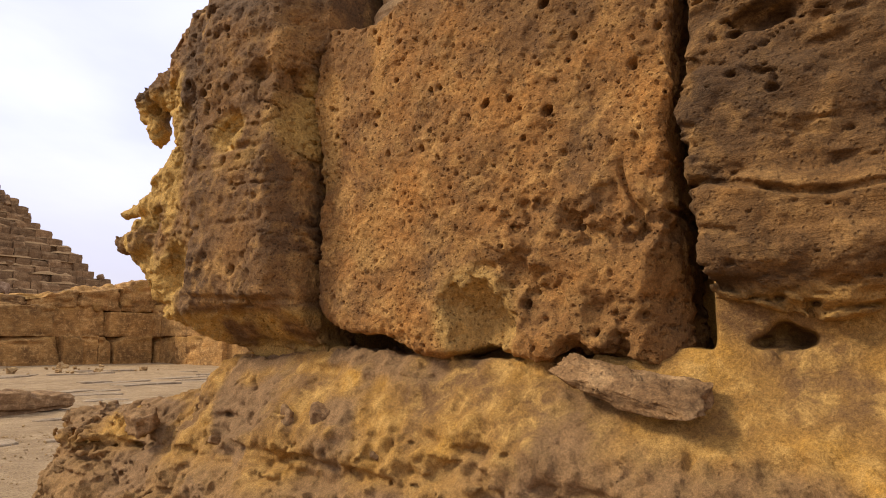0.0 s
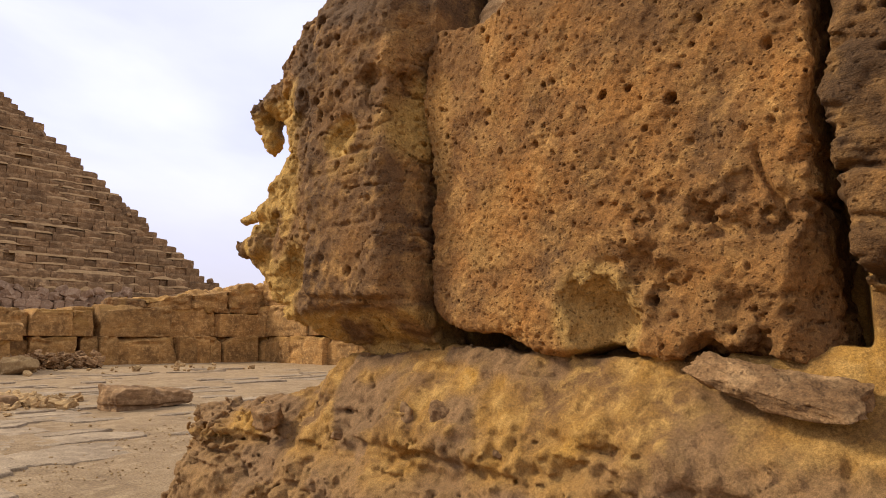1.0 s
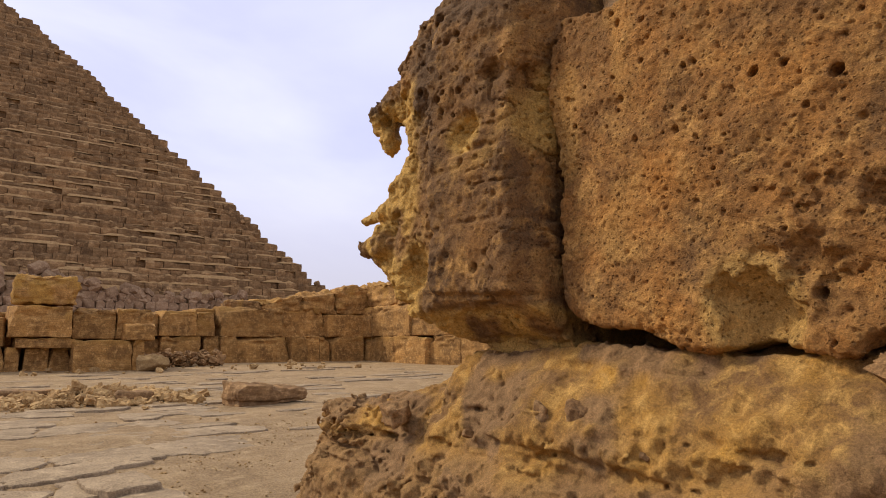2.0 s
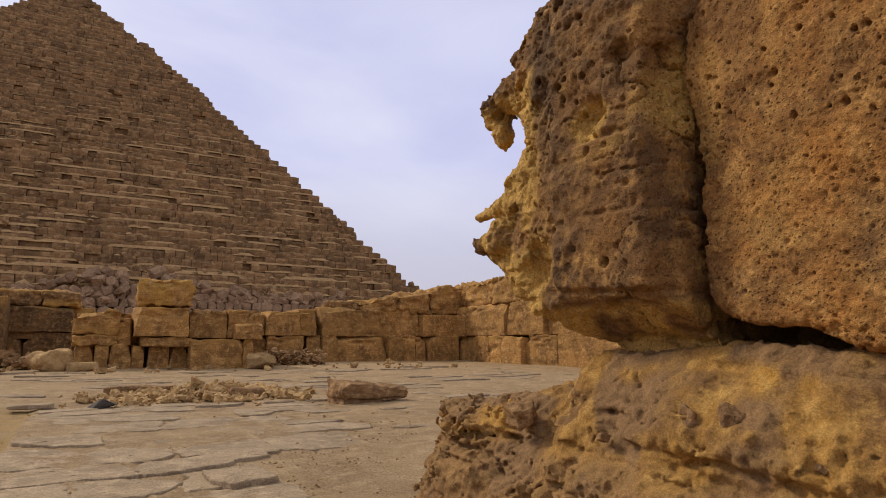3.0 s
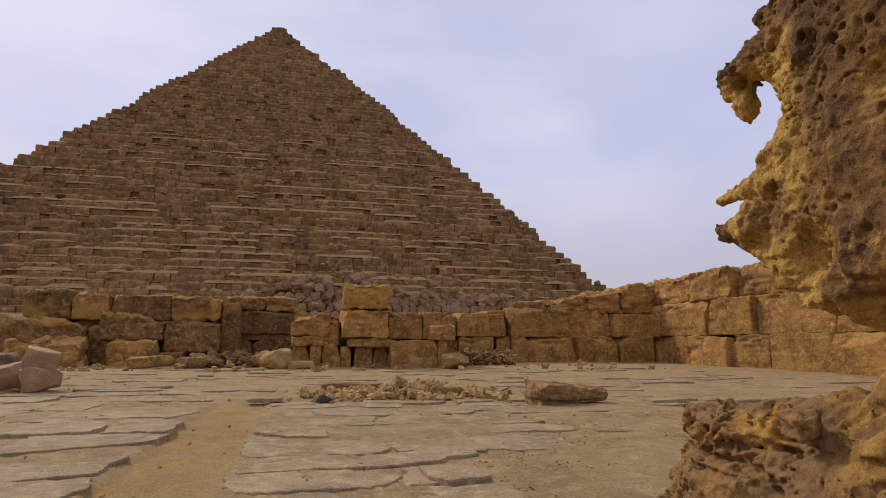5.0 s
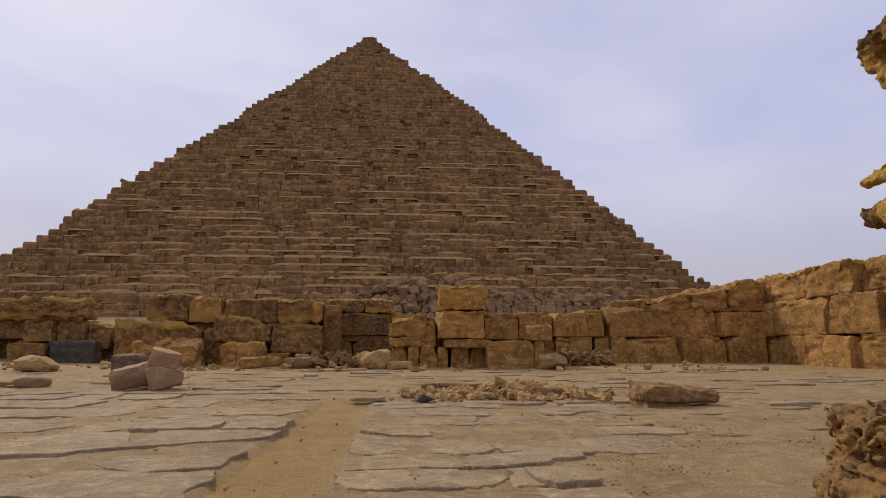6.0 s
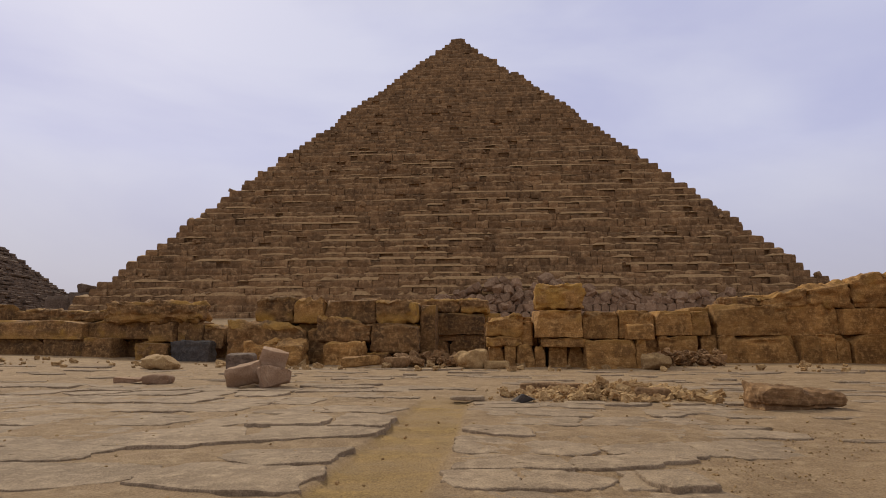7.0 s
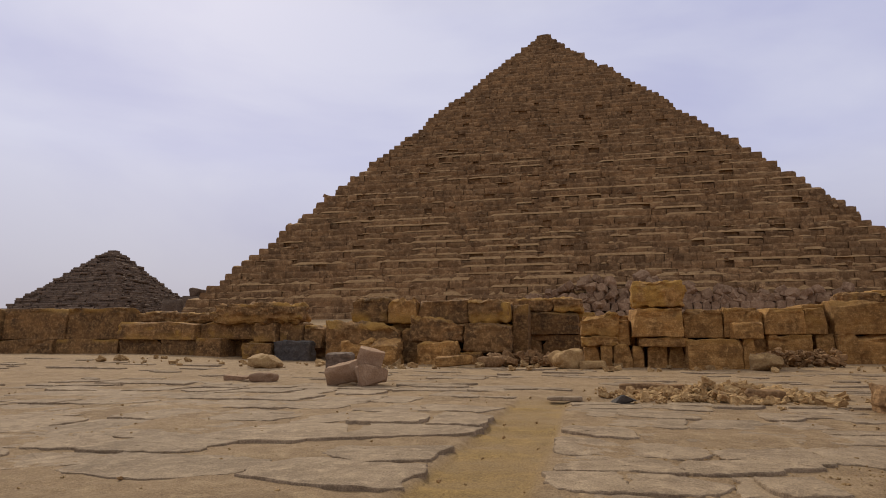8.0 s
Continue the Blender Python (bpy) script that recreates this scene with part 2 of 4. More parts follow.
def mesh_from(name, verts, faces, material, fresh=None, shade=True, crust=None):
    me = bpy.data.meshes.new(name)
    verts = np.asarray(verts, np.float32)
    faces = np.asarray(faces, np.int32)
    k = faces.shape[1]
    me.vertices.add(len(verts))
    me.vertices.foreach_set("co", verts.ravel())
    me.loops.add(faces.size)
    me.loops.foreach_set("vertex_index", faces.ravel())
    me.polygons.add(len(faces))
    me.polygons.foreach_set("loop_start", np.arange(0, faces.size, k, dtype=np.int32))
    me.polygons.foreach_set("loop_total", np.full(len(faces), k, np.int32))
    me.polygons.foreach_set("use_smooth", np.full(len(faces), shade))
    me.update(calc_edges=True)
    if fresh is not None:
        at = me.attributes.new("fresh", "FLOAT", "POINT")
        at.data.foreach_set("value", np.asarray(fresh, np.float32))
    if crust is not None:
        at = me.attributes.new("crust", "FLOAT", "POINT")
        at.data.foreach_set("value", np.asarray(crust, np.float32))
    me.materials.append(material)
    me.validate()
    return me


def thing(name, label, category, kind="", group="", at=(0, 0, 0)):
    ob = new(name)
    ob.location = at
    return tagged(ob, label, category, group, kind)


def part(name, me, parent, label="", m=None):
    ob = new(name, me)
    ob.parent = parent
    if m is not None:
        ob.matrix_local = m
    if label:
        ob["label"] = label
    return ob


def box_grid(n):
    """A cube of side 2 with n x n quads a side, its corners shared."""
    u = np.linspace(-1, 1, n + 1)
    if n >= 12:
        u = np.sign(u) * (1 - (1 - np.abs(u)) ** 1.6)
    points, faces, where = [], [], {}
    for ax in range(3):
        for s in (-1, 1):
            ids = np.zeros((n + 1, n + 1), int)
            for i in range(n + 1):
                for j in range(n + 1):
                    p = [0, 0, 0]
                    p[ax], p[(ax + 1) % 3], p[(ax + 2) % 3] = s, u[i], u[j]
                    key = tuple(round(v, 5) for v in p)
                    if key not in where:
                        where[key] = len(points)
                        points.append(p)
                    ids[i, j] = where[key]
            for i in range(n):
                for j in range(n):
                    f = [ids[i, j], ids[i + 1, j], ids[i + 1, j + 1], ids[i, j + 1]]
                    faces.append(f if s > 0 else f[::-1])
    return np.array(points, np.float32), np.array(faces)


GRIDS = {n: box_grid(n) for n in (1, 2, 3, 6, 12, 20, 24, 32)}


def worn_block(size, n, edge, rough, seed, freq=1.6, strata=0.0, squash=0.0):
    """A block of stone centred on its origin: rounded edges, uneven faces, bedding grooves."""
    p, f = GRIDS[n]
    half = np.array(size, np.float32) / 2
    q = p * half
    core = np.clip(q, -(half - edge), half - edge)
    out_ = q - core
    length = np.linalg.norm(out_, axis=1, keepdims=True)
    q = core + out_ / np.maximum(length, 1e-6) * np.minimum(length, edge)
    normal = p / np.linalg.norm(p, axis=1, keepdims=True)
    amount = fbm(q * freq, 4, seed) * rough
    if strata:
        bed = vnoise(np.stack([q[:, 0] * 0.4, q[:, 1] * 0.4, q[:, 2] * 7], 1).astype(np.float32), seed + 3)
        amount = amount - strata * np.clip(bed, 0, 1) * np.hypot(normal[:, 0], normal[:, 1])
    q = q + normal * amount[:, None]
    if squash:
        q[:, 2] -= squash * (q[:, 0] / half[0]) * half[2]
    return q.astype(np.float32), f


def facet(v, count, depth, seed, upper=False):
    """Breaks flat faces off a stone: random planes that cut its corners and edges away."""
    q = np.random.RandomState(seed)
    v = np.array(v, np.float32)
    span = (v.max(0) - v.min(0)) / 2
    for _ in range(count):
        n = q.normal(size=3)
        if upper:
            n[2] = abs(n[2])
        n = n / np.linalg.norm(n) / np.maximum(span, 1e-3)
        n = (n / np.linalg.norm(n)).astype(np.float32)
        along = v @ n
        over = np.clip(along - (along.max() - depth * q.uniform(0.3, 1.0)), 0, None)
        v = v - over[:, None] * n
    return v


# ---- ground ----


def ground_z(x, y):
    """The lie of the land: nearly level by the wall, banked against the far walls on one side, rising to the pyramid."""
    z = -0.0085 * np.clip(x, -33, 5)
    z = z + 0.35 * smooth(-12, -26, x) * smooth(-10, -26, y)
    z = z + 4.0 * smooth(-56, -83, x) + 4.5 * smooth(-90, -190, x)
    z = z + 1.9 * smooth(-31.5, -37, x) * (smooth(-15.5, -13.5, y) - smooth(-10.5, -9, y))
    return z


def ground_sheet():
    xs = np.concatenate([[-3000, -1200, -600, -350], np.arange(-230, -90, 10.0), np.arange(-90, -34, 2.0), np.arange(-34, -14, 0.16), np.arange(-14, 1.5, 0.06), [2.5, 5, 10, 25, 60, 200, 800, 3000]])
    ys = np.concatenate([[-3000, -1200, -500, -250], np.arange(-160, -40, 8.0), np.arange(-40, -14, 0.7), np.arange(-14, 8, 0.07), np.arange(8, 30, 0.5), [33, 40, 60, 100, 200, 500, 1200, 3000]])
    X, Y = np.meshgrid(xs, ys, indexing="ij")
    p = np.stack([X.ravel(), Y.ravel(), 0 * X.ravel()], 1).astype(np.float32)
    z = ground_z(p[:, 0], p[:, 1])
    local = smooth(-60, -20, p[:, 0]) * smooth(-60, -30, p[:, 1])
    z = z + local * (0.030 * fbm(p * 0.8, 3, 2) + 0.010 * fbm(p * 2.6, 3, 5) + 0.004 * fbm(p * 9, 2, 6))
    strip = channel(p[:, 0], p[:, 1])
    bands = vnoise(np.stack([p[:, 0] * 3.2 + 0.5 * vnoise(p * 1.3, 8), p[:, 1] * 0.9, p[:, 2]], 1), 12)
    z = z + strip * (0.020 * bands + 0.008 * fbm(p * 5, 2, 14) - 0.05)
    layers = 4.0 * fbm(np.stack([p[:, 0] * 0.95, p[:, 1] * 0.42, p[:, 2]], 1), 4, 40, 0.6)
    step = np.floor(layers) + smooth(0.72, 1.0, layers - np.floor(layers)) - layers
    z = z + 0.016 * step * local * (1 - strip)
    p[:, 2] = z - 0.024
    n, m = X.shape
    k = np.arange(n * m).reshape(n, m)
    f = np.stack([k[:-1, :-1], k[1:, :-1], k[1:, 1:], k[:-1, 1:]], -1).reshape(-1, 4)
    ob = new("ground", mesh_from("ground", p, f, M_SAND, strip * np.clip(0.58 + 0.25 * vnoise(p * 1.7, 9) + 0.45 * bands, 0, 1)))
    return tagged(ob, "packed pale sand and dust over worn limestone bedrock", "ground", kind="structure")


def channel(x, y):
    """1 inside the sunken strip of ochre rock that runs through the pavement."""
    mid = -1.22 - 0.012 * (x + 5)
    return smooth(0.48, 0.40, np.abs(y - mid)) * smooth(-12.6, -11.6, x)


ground_sheet()

# ---- the wall beside the camera ----
near_wall = thing("megalith_wall", "eroded brown and ochre limestone megaliths on a yellow rock footing", "ruined wall", kind="structure")
END_Z = (1.03, 1.06, 1.10, 1.15, 1.20, 1.26, 1.32, 1.36, 1.40, 1.425, 1.45, 1.485, 1.505, 1.53, 1.55, 1.565, 1.585, 1.62, 1.68, 1.74, 1.79, 1.84, 1.90, 2.00, 2.07, 2.12, 2.15, 2.18, 2.20, 2.25, 2.30, 2.60)
END_X = (-1.64, -1.70, -1.79, -1.92, -2.03, -2.09, -2.17, -2.25, -2.30, -2.31, -2.27, -2.25, -2.19, -2.22, -2.26, -2.22, -2.16, -2.13, -2.08, -2.055, -2.055, -2.08, -2.10, -2.10, -2.08, -2.03, -1.97, -1.89, -1.84, -1.77, -1.72, -1.55)


def end_block():
    def base(X, Y, Z):
        front = 1.082 + 0.17 * np.clip(-1.72 - X, 0, None) + 0.10 * smooth(-1.36, -1.25, X) + 0.05 * smooth(1.95, 2.3, Z)
        front = front + 0.03 * smooth(-1.68, -1.74, X)
        d = front - Y
        left = np.interp(Z, END_Z, END_X) + 0.025 + 0.30 * np.clip(Y - 1.26, 0, None) + 1.0 * np.clip(1.25 - Y, 0, None) * smooth(1.56, 1.70, Z)
        d = smax(d, (left - X) * 0.8, 0.02)
        d = smax(d, X + 1.287 - 0.09 * smooth(1.87, 1.92, Z), 0.02)
        low = np.where(Y > 1.27, 0.98, np.clip(1.19 - 0.80 * (Y - 1.09), 1.05, None))
        d = smax(d, (low - Z) * 0.8, 0.008)
        d = smax(d, Z - 2.42, 0.05)
        d = np.maximum(d, Y - 2.2)
        for cx, cy, cz, rx, ry, rz in ((-1.53, 1.05, 1.69, 0.082, 0.085, 0.06), (-1.275, 1.11, 1.715, 0.062, 0.13, 0.13), (-1.78, 1.06, 2.16, 0.06, 0.09, 0.05), (-1.42, 1.06, 1.83, 0.05, 0.05, 0.035), (-1.865, 1.085, 1.295, 0.095, 0.10, 0.10), (-2.03, 1.13, 1.50, 0.05, 0.06, 0.035), (-1.72, 1.05, 2.00, 0.05, 0.06, 0.03), (-1.93, 1.10, 1.74, 0.07, 0.05, 0.08), (-1.66, 1.10, 2.10, 0.03, 0.05, 0.03)):
            hollow = (np.sqrt(((X - cx) / rx) ** 2 + ((Y - cy) / ry) ** 2 + ((Z - cz) / rz) ** 2) - 1) * min(rx, ry, rz)
            d = smax(d, -hollow, 0.015)
        for ax, ay, az, bx, by, bz, ra, rb in ((-1.98, 1.27, 1.985, -2.235, 1.25, 1.99, 0.095, 0.060), (-2.252, 1.25, 1.97, -2.20, 1.26, 1.86, 0.050, 0.032), (-1.96, 1.29, 2.10, -2.08, 1.29, 2.13, 0.06, 0.04), (-2.1, 1.19, 1.43, -2.285, 1.19, 1.43, 0.08, 0.03), (-2.1, 1.22, 1.545, -2.30, 1.235, 1.562, 0.06, 0.026), (-1.82, 1.28, 2.14, -1.93, 1.28, 2.17, 0.06, 0.03)):
            ux, uy, uz = bx - ax, by - ay, bz - az
            t = np.clip(((X - ax) * ux + (Y - ay) * uy + (Z - az) * uz) / (ux * ux + uy * uy + uz * uz), 0, 1)
            horn = np.sqrt((X - ax - t * ux) ** 2 + (Y - ay - t * uy) ** 2 + (Z - az - t * uz) ** 2) - (ra + (rb - ra) * t)
            d = smin(d, horn, 0.02)
        return d

    def detail(p):
        x, y, z = p.T
        loose = smooth(-1.66, -1.80, x)
        d = 0.016 * fbm(p * 8, 5, 1, 0.66) * (0.6 + 0.75 * loose + 0.35 * smooth(1.72, 1.9, z)) + 0.0045 * vnoise(p * 85, 3) + fissures(p * np.array([4, 4, 9], np.float32), 9, 0.016)
        bed = vnoise(np.stack([x * 4, y * 4, (z + 0.06 * x) * 42], 1), 4)
        d = d + 0.018 * np.clip(bed - 0.15, 0, 1) * smooth(1.72, 1.60, z)
        d = d + 1.6 * pitting(x + 0.3 * y, z, 0.042, 0.005, 0.017, 0.6, 11) * (0.45 + 0.75 * smooth(1.5, 1.9, z))
        d = d + 0.05 * smooth(0.014, 0.007, np.hypot(x + 1.495, (z - 1.268) * 0.8))
        return d

    v, f = surface(axis((-2.55, -1.22, 0.0055)), axis((1.02, 1.5, 0.0065), (1.5, 2.25, 0.05)), axis((1.02, 2.3, 0.0055), (2.3, 2.5, 0.03)), base, detail)
    x, y, z = v.T
    n1 = fbm(v * 6, 3, 31)
    fresh = smooth(-1.74, -1.88, x + 0.08 * n1) * smooth(0.45, -0.1, n1 - 0.8 * smooth(1.90, 1.80, z) * smooth(1.5, 1.62, z)) * smooth(1.99, 1.93, z)
    fresh = np.maximum(fresh, smooth(0.10, 0.06, np.hypot(x + 1.53, (z - 1.675) * 1.3)))
    fresh = np.maximum(fresh, 0.85 * smooth(0.10, 0.06, np.hypot((x + 1.28) * 1.2, (z - 1.70) * 0.65)))
    fresh = np.maximum(fresh, smooth(1.17, 1.14, z) * 0.85 * smooth(0.5, 0.0, n1))
    fresh = np.maximum(fresh, 0.9 * smooth(0.13, 0.07, np.hypot(x + 1.86, z - 1.30)))
    fresh = np.maximum(fresh, 0.6 * smooth(0.12, 0.05, np.hypot((x + 1.52) * 0.45, z - 1.645)) * smooth(0.4, -0.2, n1))
    fresh = np.maximum(fresh, 0.9 * smooth(-1.84, -1.94, x + 0.05 * n1) * smooth(1.60, 1.66, z) * smooth(1.92, 1.86, z))
    return part("stone_block", mesh_from("end_block", v, f, M_END, fresh * 0.95, crust=0.75 * smooth(1.72, 1.92, z + 0.06 * n1) * smooth(0.5, -0.3, fbm(v * 9, 3, 36)) + 0.3 * smooth(-0.2, 0.5, n1)), near_wall, "dark crumbling limestone block with overhanging hooked end")


def middle_block():
    def base(X, Y, Z):
        d = 1.178 + 0.012 * smooth(-1.0, -1.25, X) - Y
        d = smax(d, -1.274 - X + 0.02 * smooth(1.3, 1.12, Z), 0.02)
        d = smax(d, X + 0.312 - 0.10 * np.clip(Z - 1.45, 0, None) + 0.055 * smooth(1.34, 1.16, Z) * smooth(1.27, 1.17, Y), 0.022)
        low = 1.12 - 0.078 * smooth(-1.25, -0.86, X) + 0.012 * np.sin(X * 23)
        d = smax(d, low - Z, 0.035)
        d = smax(d, Z - 1.895 + 0.03 * X - 0.015 * np.sin(X * 19), 0.02)
        d = np.maximum(d, Y - 2.2)
        dx = X + 0.752 + 0.30 * (Z - 1.13) + 0.010 * np.sin(Z * 61)
        dz = Z - 1.105 + 0.012 * np.sin(X * 47) + 0.007 * np.sin(X * 103)
        bowl = (np.sqrt((dx / 0.088) ** 2 + ((Y - 1.15) / 0.10) ** 2 + (dz / 0.112) ** 2) - 1) * 0.085
        return smax(d, -bowl, 0.012)

    def detail(p):
        x, y, z = p.T
        d = 0.011 * fbm(p * 5, 3, 2) + 0.0052 * fbm(p * 16, 4, 6, 0.66) + 0.0030 * vnoise(p * 105, 16) + fissures(p * np.float32(3.5), 46, 0.003)
        rough = smooth(-0.78, -0.62, x + 0.25 * (z - 1.2)) * smooth(1.42, 1.30, z)
        d = d + rough * 0.026 * np.clip(fbm(p * 23, 3, 14), -0.25, 1)
        whole = smooth(0.080, 0.115, np.hypot(x + 0.752 + 0.3 * (z - 1.13), (z - 1.11) * 0.85))
        wx, wz = x + 0.006 * vnoise(p * 30, 61), z + 0.006 * vnoise(p * 30, 62)
        d = d + 2.0 * pitting(wx, wz, 0.038, 0.003, 0.0095, 0.55, 21) * (0.35 + 0.75 * smooth(1.35, 1.6, z) + 0.6 * rough) * whole
        d = d + 1.5 * pitting(wx, wz, 0.021, 0.0025, 0.0065, 0.55, 41) * whole
        for px, pz, r in ((-0.558, 1.553, 0.014), (-0.626, 1.145, 0.012), (-0.472, 1.085, 0.008), (-0.71, 1.60, 0.010), (-0.65, 1.60, 0.008), (-0.56, 1.80, 0.015), (-0.50, 1.30, 0.016)):
            d = d + 0.045 * smooth(r, 0.65 * r, np.hypot(wx - px, wz - pz))
        crack = np.abs(x + 0.40 - 0.035 * np.sin(z * 21) - 0.25 * (z - 1.3))
        d = d + 0.016 * smooth(0.008, 0.003, crack) * smooth(1.24, 1.28, z) * smooth(1.44, 1.40, z)
        return d

    v, f = surface(axis((-1.30, -0.22, 0.0042)), axis((1.12, 1.30, 0.0045), (1.30, 1.5, 0.012), (1.5, 2.25, 0.06)), axis((0.99, 1.97, 0.0042)), base, detail)
    x, y, z = v.T
    n1 = fbm(v * 9, 2, 33)
    fresh = smooth(0.125, 0.085, np.hypot(x + 0.755, (z - 1.12) * 0.9) + 0.012 * n1) * 0.85
    fresh = np.maximum(fresh, 0.35 * smooth(-0.1, 0.5, n1) * smooth(-0.95, -1.1, x))
    return part("stone_block", mesh_from("middle_block", v, f, M_BLOCK, fresh, crust=0.7 * smooth(1.50, 1.86, z + 0.10 * fbm(v * 4, 4, 37)) * smooth(0.7, -0.3, n1) + 0.45 * smooth(-0.72, -0.5, x + 0.2 * n1) * smooth(1.36, 1.2, z)), near_wall, "orange-brown limestone block riddled with small pits")


def layered_block():
    def base(X, Y, Z):
        front = 1.135 + 0.03 * smooth(1.30, 1.34, Z + 0.14 * X) + 0.05 * smooth(1.22, 1.12, Z)
        d = front - Y
        left = -0.292 + 0.10 * np.clip(Z - 1.45, 0, None) + 0.035 * smooth(1.36, 1.14, Z)
        d = smax(d, left - X, 0.03)
        d = smax(d, 1.122 + 0.02 * np.sin(X * 17) - Z, 0.035)
        d = smax(d, Z - 1.93, 0.05)
        d = np.maximum(np.maximum(d, Y - 2.2), X - 0.95)
        hollow = (np.sqrt(((X + 0.13) / 0.05) ** 2 + ((Y - 1.15) / 0.06) ** 2 + ((Z - 1.635) / 0.02) ** 2) - 1) * 0.02
        return smax(d, -hollow, 0.006)

    def detail(p):
        x, y, z = p.T
        d = 0.012 * fbm(p * 6, 3, 3) + 0.007 * fbm(p * 20, 4, 8, 0.62) + fissures(p * np.array([4, 4, 11], np.float32), 47, 0.018)
        bed = fbm(np.stack([x * 11, y * 8, (z + 0.14 * x + 0.03 * vnoise(p * 7, 71)) * 40], 1), 4, 12, 0.65)
        d = d + 0.015 * np.clip(bed - 0.2, 0, 1)
        d = d + 0.02 * smooth(0.010, 0.003, np.abs(z - 1.305 + 0.13 * x - 0.012 * np.sin(x * 19)))
        d = d + 1.5 * pitting(x, z * 1.8, 0.05, 0.004, 0.014, 0.45, 51)
        return d

    v, f = surface(axis((-0.34, 0.3, 0.005), (0.3, 1.0, 0.03)), axis((1.07, 1.30, 0.005), (1.30, 2.25, 0.05)), axis((1.05, 1.8, 0.005), (1.8, 2.0, 0.02)), base, detail)
    x, y, z = v.T
    fresh = smooth(1.17, 1.13, z) * 0.7
    return part("stone_block", mesh_from("layered_block", v, f, M_LAYER, fresh, crust=0.6 * smooth(-0.1, 0.5, fbm(v * 5, 4, 38))), near_wall, "brown limestone block split along its bedding")


TOP_X = (-3.0, -2.51, -2.17, -1.95, -1.815, -1.69, -1.5, 1.0)
TOP_Z = (0.80, 0.825, 0.862, 0.892, 0.93, 1.02, 1.042, 1.048)


def footing():
    def base(X, Y, Z):
        top = np.interp(X, TOP_X, TOP_Z)
        slope = 1.55 - 0.75 * smooth(-1.6, -2.2, X)
        run = np.clip(1.225 - Y, 0, None)
        high = top - slope * run - 0.02 * smooth(-1.0, -0.4, X) * smooth(1.2, 1.0, Y)
        d = (Z - high) * np.where(run > 0, 0.56, 0.8)
        shelf = 1.075 - 0.085 * smooth(0.83, 0.60, Z) - 0.11 * smooth(0.6, 0.0, Z) - 0.03 * smooth(-0.9, -0.2, X)
        shelf = shelf + 0.10 * smooth(-2.25, -2.6, X)
        d = smax(d, shelf - Y, 0.035)
        neck = 1.62 - 0.20 * smooth(-0.42, -0.35, X) - 0.195 * smooth(-0.30, -0.25, X) - Y
        neck = smax(smax(neck, Z - 1.35, 0.02), -1.66 - X, 0.05)
        d = smin(d, neck, 0.03)
        d = smax(d, -2.475 + 0.25 * np.clip(Y - 1.15, 0, None) - X - 0.05 * smooth(0.8, 0.5, Z), 0.05)
        d = np.maximum(np.maximum(d, Y - 2.3), X - 1.1)
        rim = (np.sqrt(((X + 2.36) / 0.14) ** 2 + ((Y - 1.14) / 0.09) ** 2 + ((Z - 0.775) / 0.05) ** 2) - 1) * 0.05
        d = smin(d, rim, 0.03)
        nook = (np.sqrt(((X + 0.15 - 0.4 * (Z - 1.07)) / 0.034) ** 2 + ((Y - 1.24) / 0.1) ** 2 + ((Z - 1.072) / 0.021) ** 2) - 1) * 0.021 + 0.01 * np.sin(X * 70) * np.sin(Z * 90)
        return smax(d, -nook, 0.012)

    def detail(p):
        x, y, z = p.T
        lumpy = 0.72 + 0.6 * smooth(0.95, 0.82, z) + 0.05 * smooth(-1.5, -2.0, x) - 0.45 * smooth(-0.55, -0.2, x) * smooth(0.85, 0.92, z)
        d = (0.019 * fbm(p * 6, 6, 4, 0.70) + 0.004 * vnoise(p * 80, 19) + fissures(p * np.array([5, 5, 9], np.float32), 48, 0.014) + 0.006 * vnoise(p * 45, 20)) * lumpy
        knob = np.clip(fbm(p * 13, 2, 22) - 0.45, 0, 1)
        d = d - 0.03 * knob * smooth(0.98, 0.90, z)
        d = d + (0.018 + 0.016 * smooth(0.9, 0.8, z)) * np.clip(fbm(np.stack([x * 6, y * 6, (z + 0.05 * x) * 24], 1), 3, 18) - 0.15, 0, 1) * lumpy
        d = d + 0.010 * np.abs(vnoise(np.stack([x * 45 + z * 20, y * 30, z * 12], 1), 27)) * smooth(-1.9, -2.2, x) * smooth(0.76, 0.68, z)
        return d

    v, f = surface(axis((-2.75, 0.25, 0.0065), (0.25, 1.15, 0.04)), axis((0.84, 1.32, 0.0065), (1.32, 1.6, 0.02), (1.6, 2.35, 0.06)), axis((-0.12, 0.35, 0.03), (0.35, 1.16, 0.0065), (1.16, 1.40, 0.03)), base, detail)
    x, y, z = v.T
    n1 = fbm(v * 5, 3, 35)
    grey = smooth(0.80, 0.72, z - 0.05 * n1) * 0.75
    grey = np.maximum(grey, smooth(0.05, 0.4, n1) * 0.95 * smooth(-0.35, -0.6, x))
    grey = np.maximum(grey, smooth(-2.1, -2.3, x + 0.2 * n1) * smooth(0.74, 0.80, z) * 0.9)
    grey = np.maximum(grey, 0.85 * smooth(0.90, 0.82, z - 0.06 * n1) * smooth(-1.2, -0.4, x))
    ob = new("rock_footing", mesh_from("rock_footing", v, f, M_BASE, grey))
    return tagged(ob, "yellow ochre bedrock ledge with a grey crust, under the megaliths", "rock ledge", kind="structure")


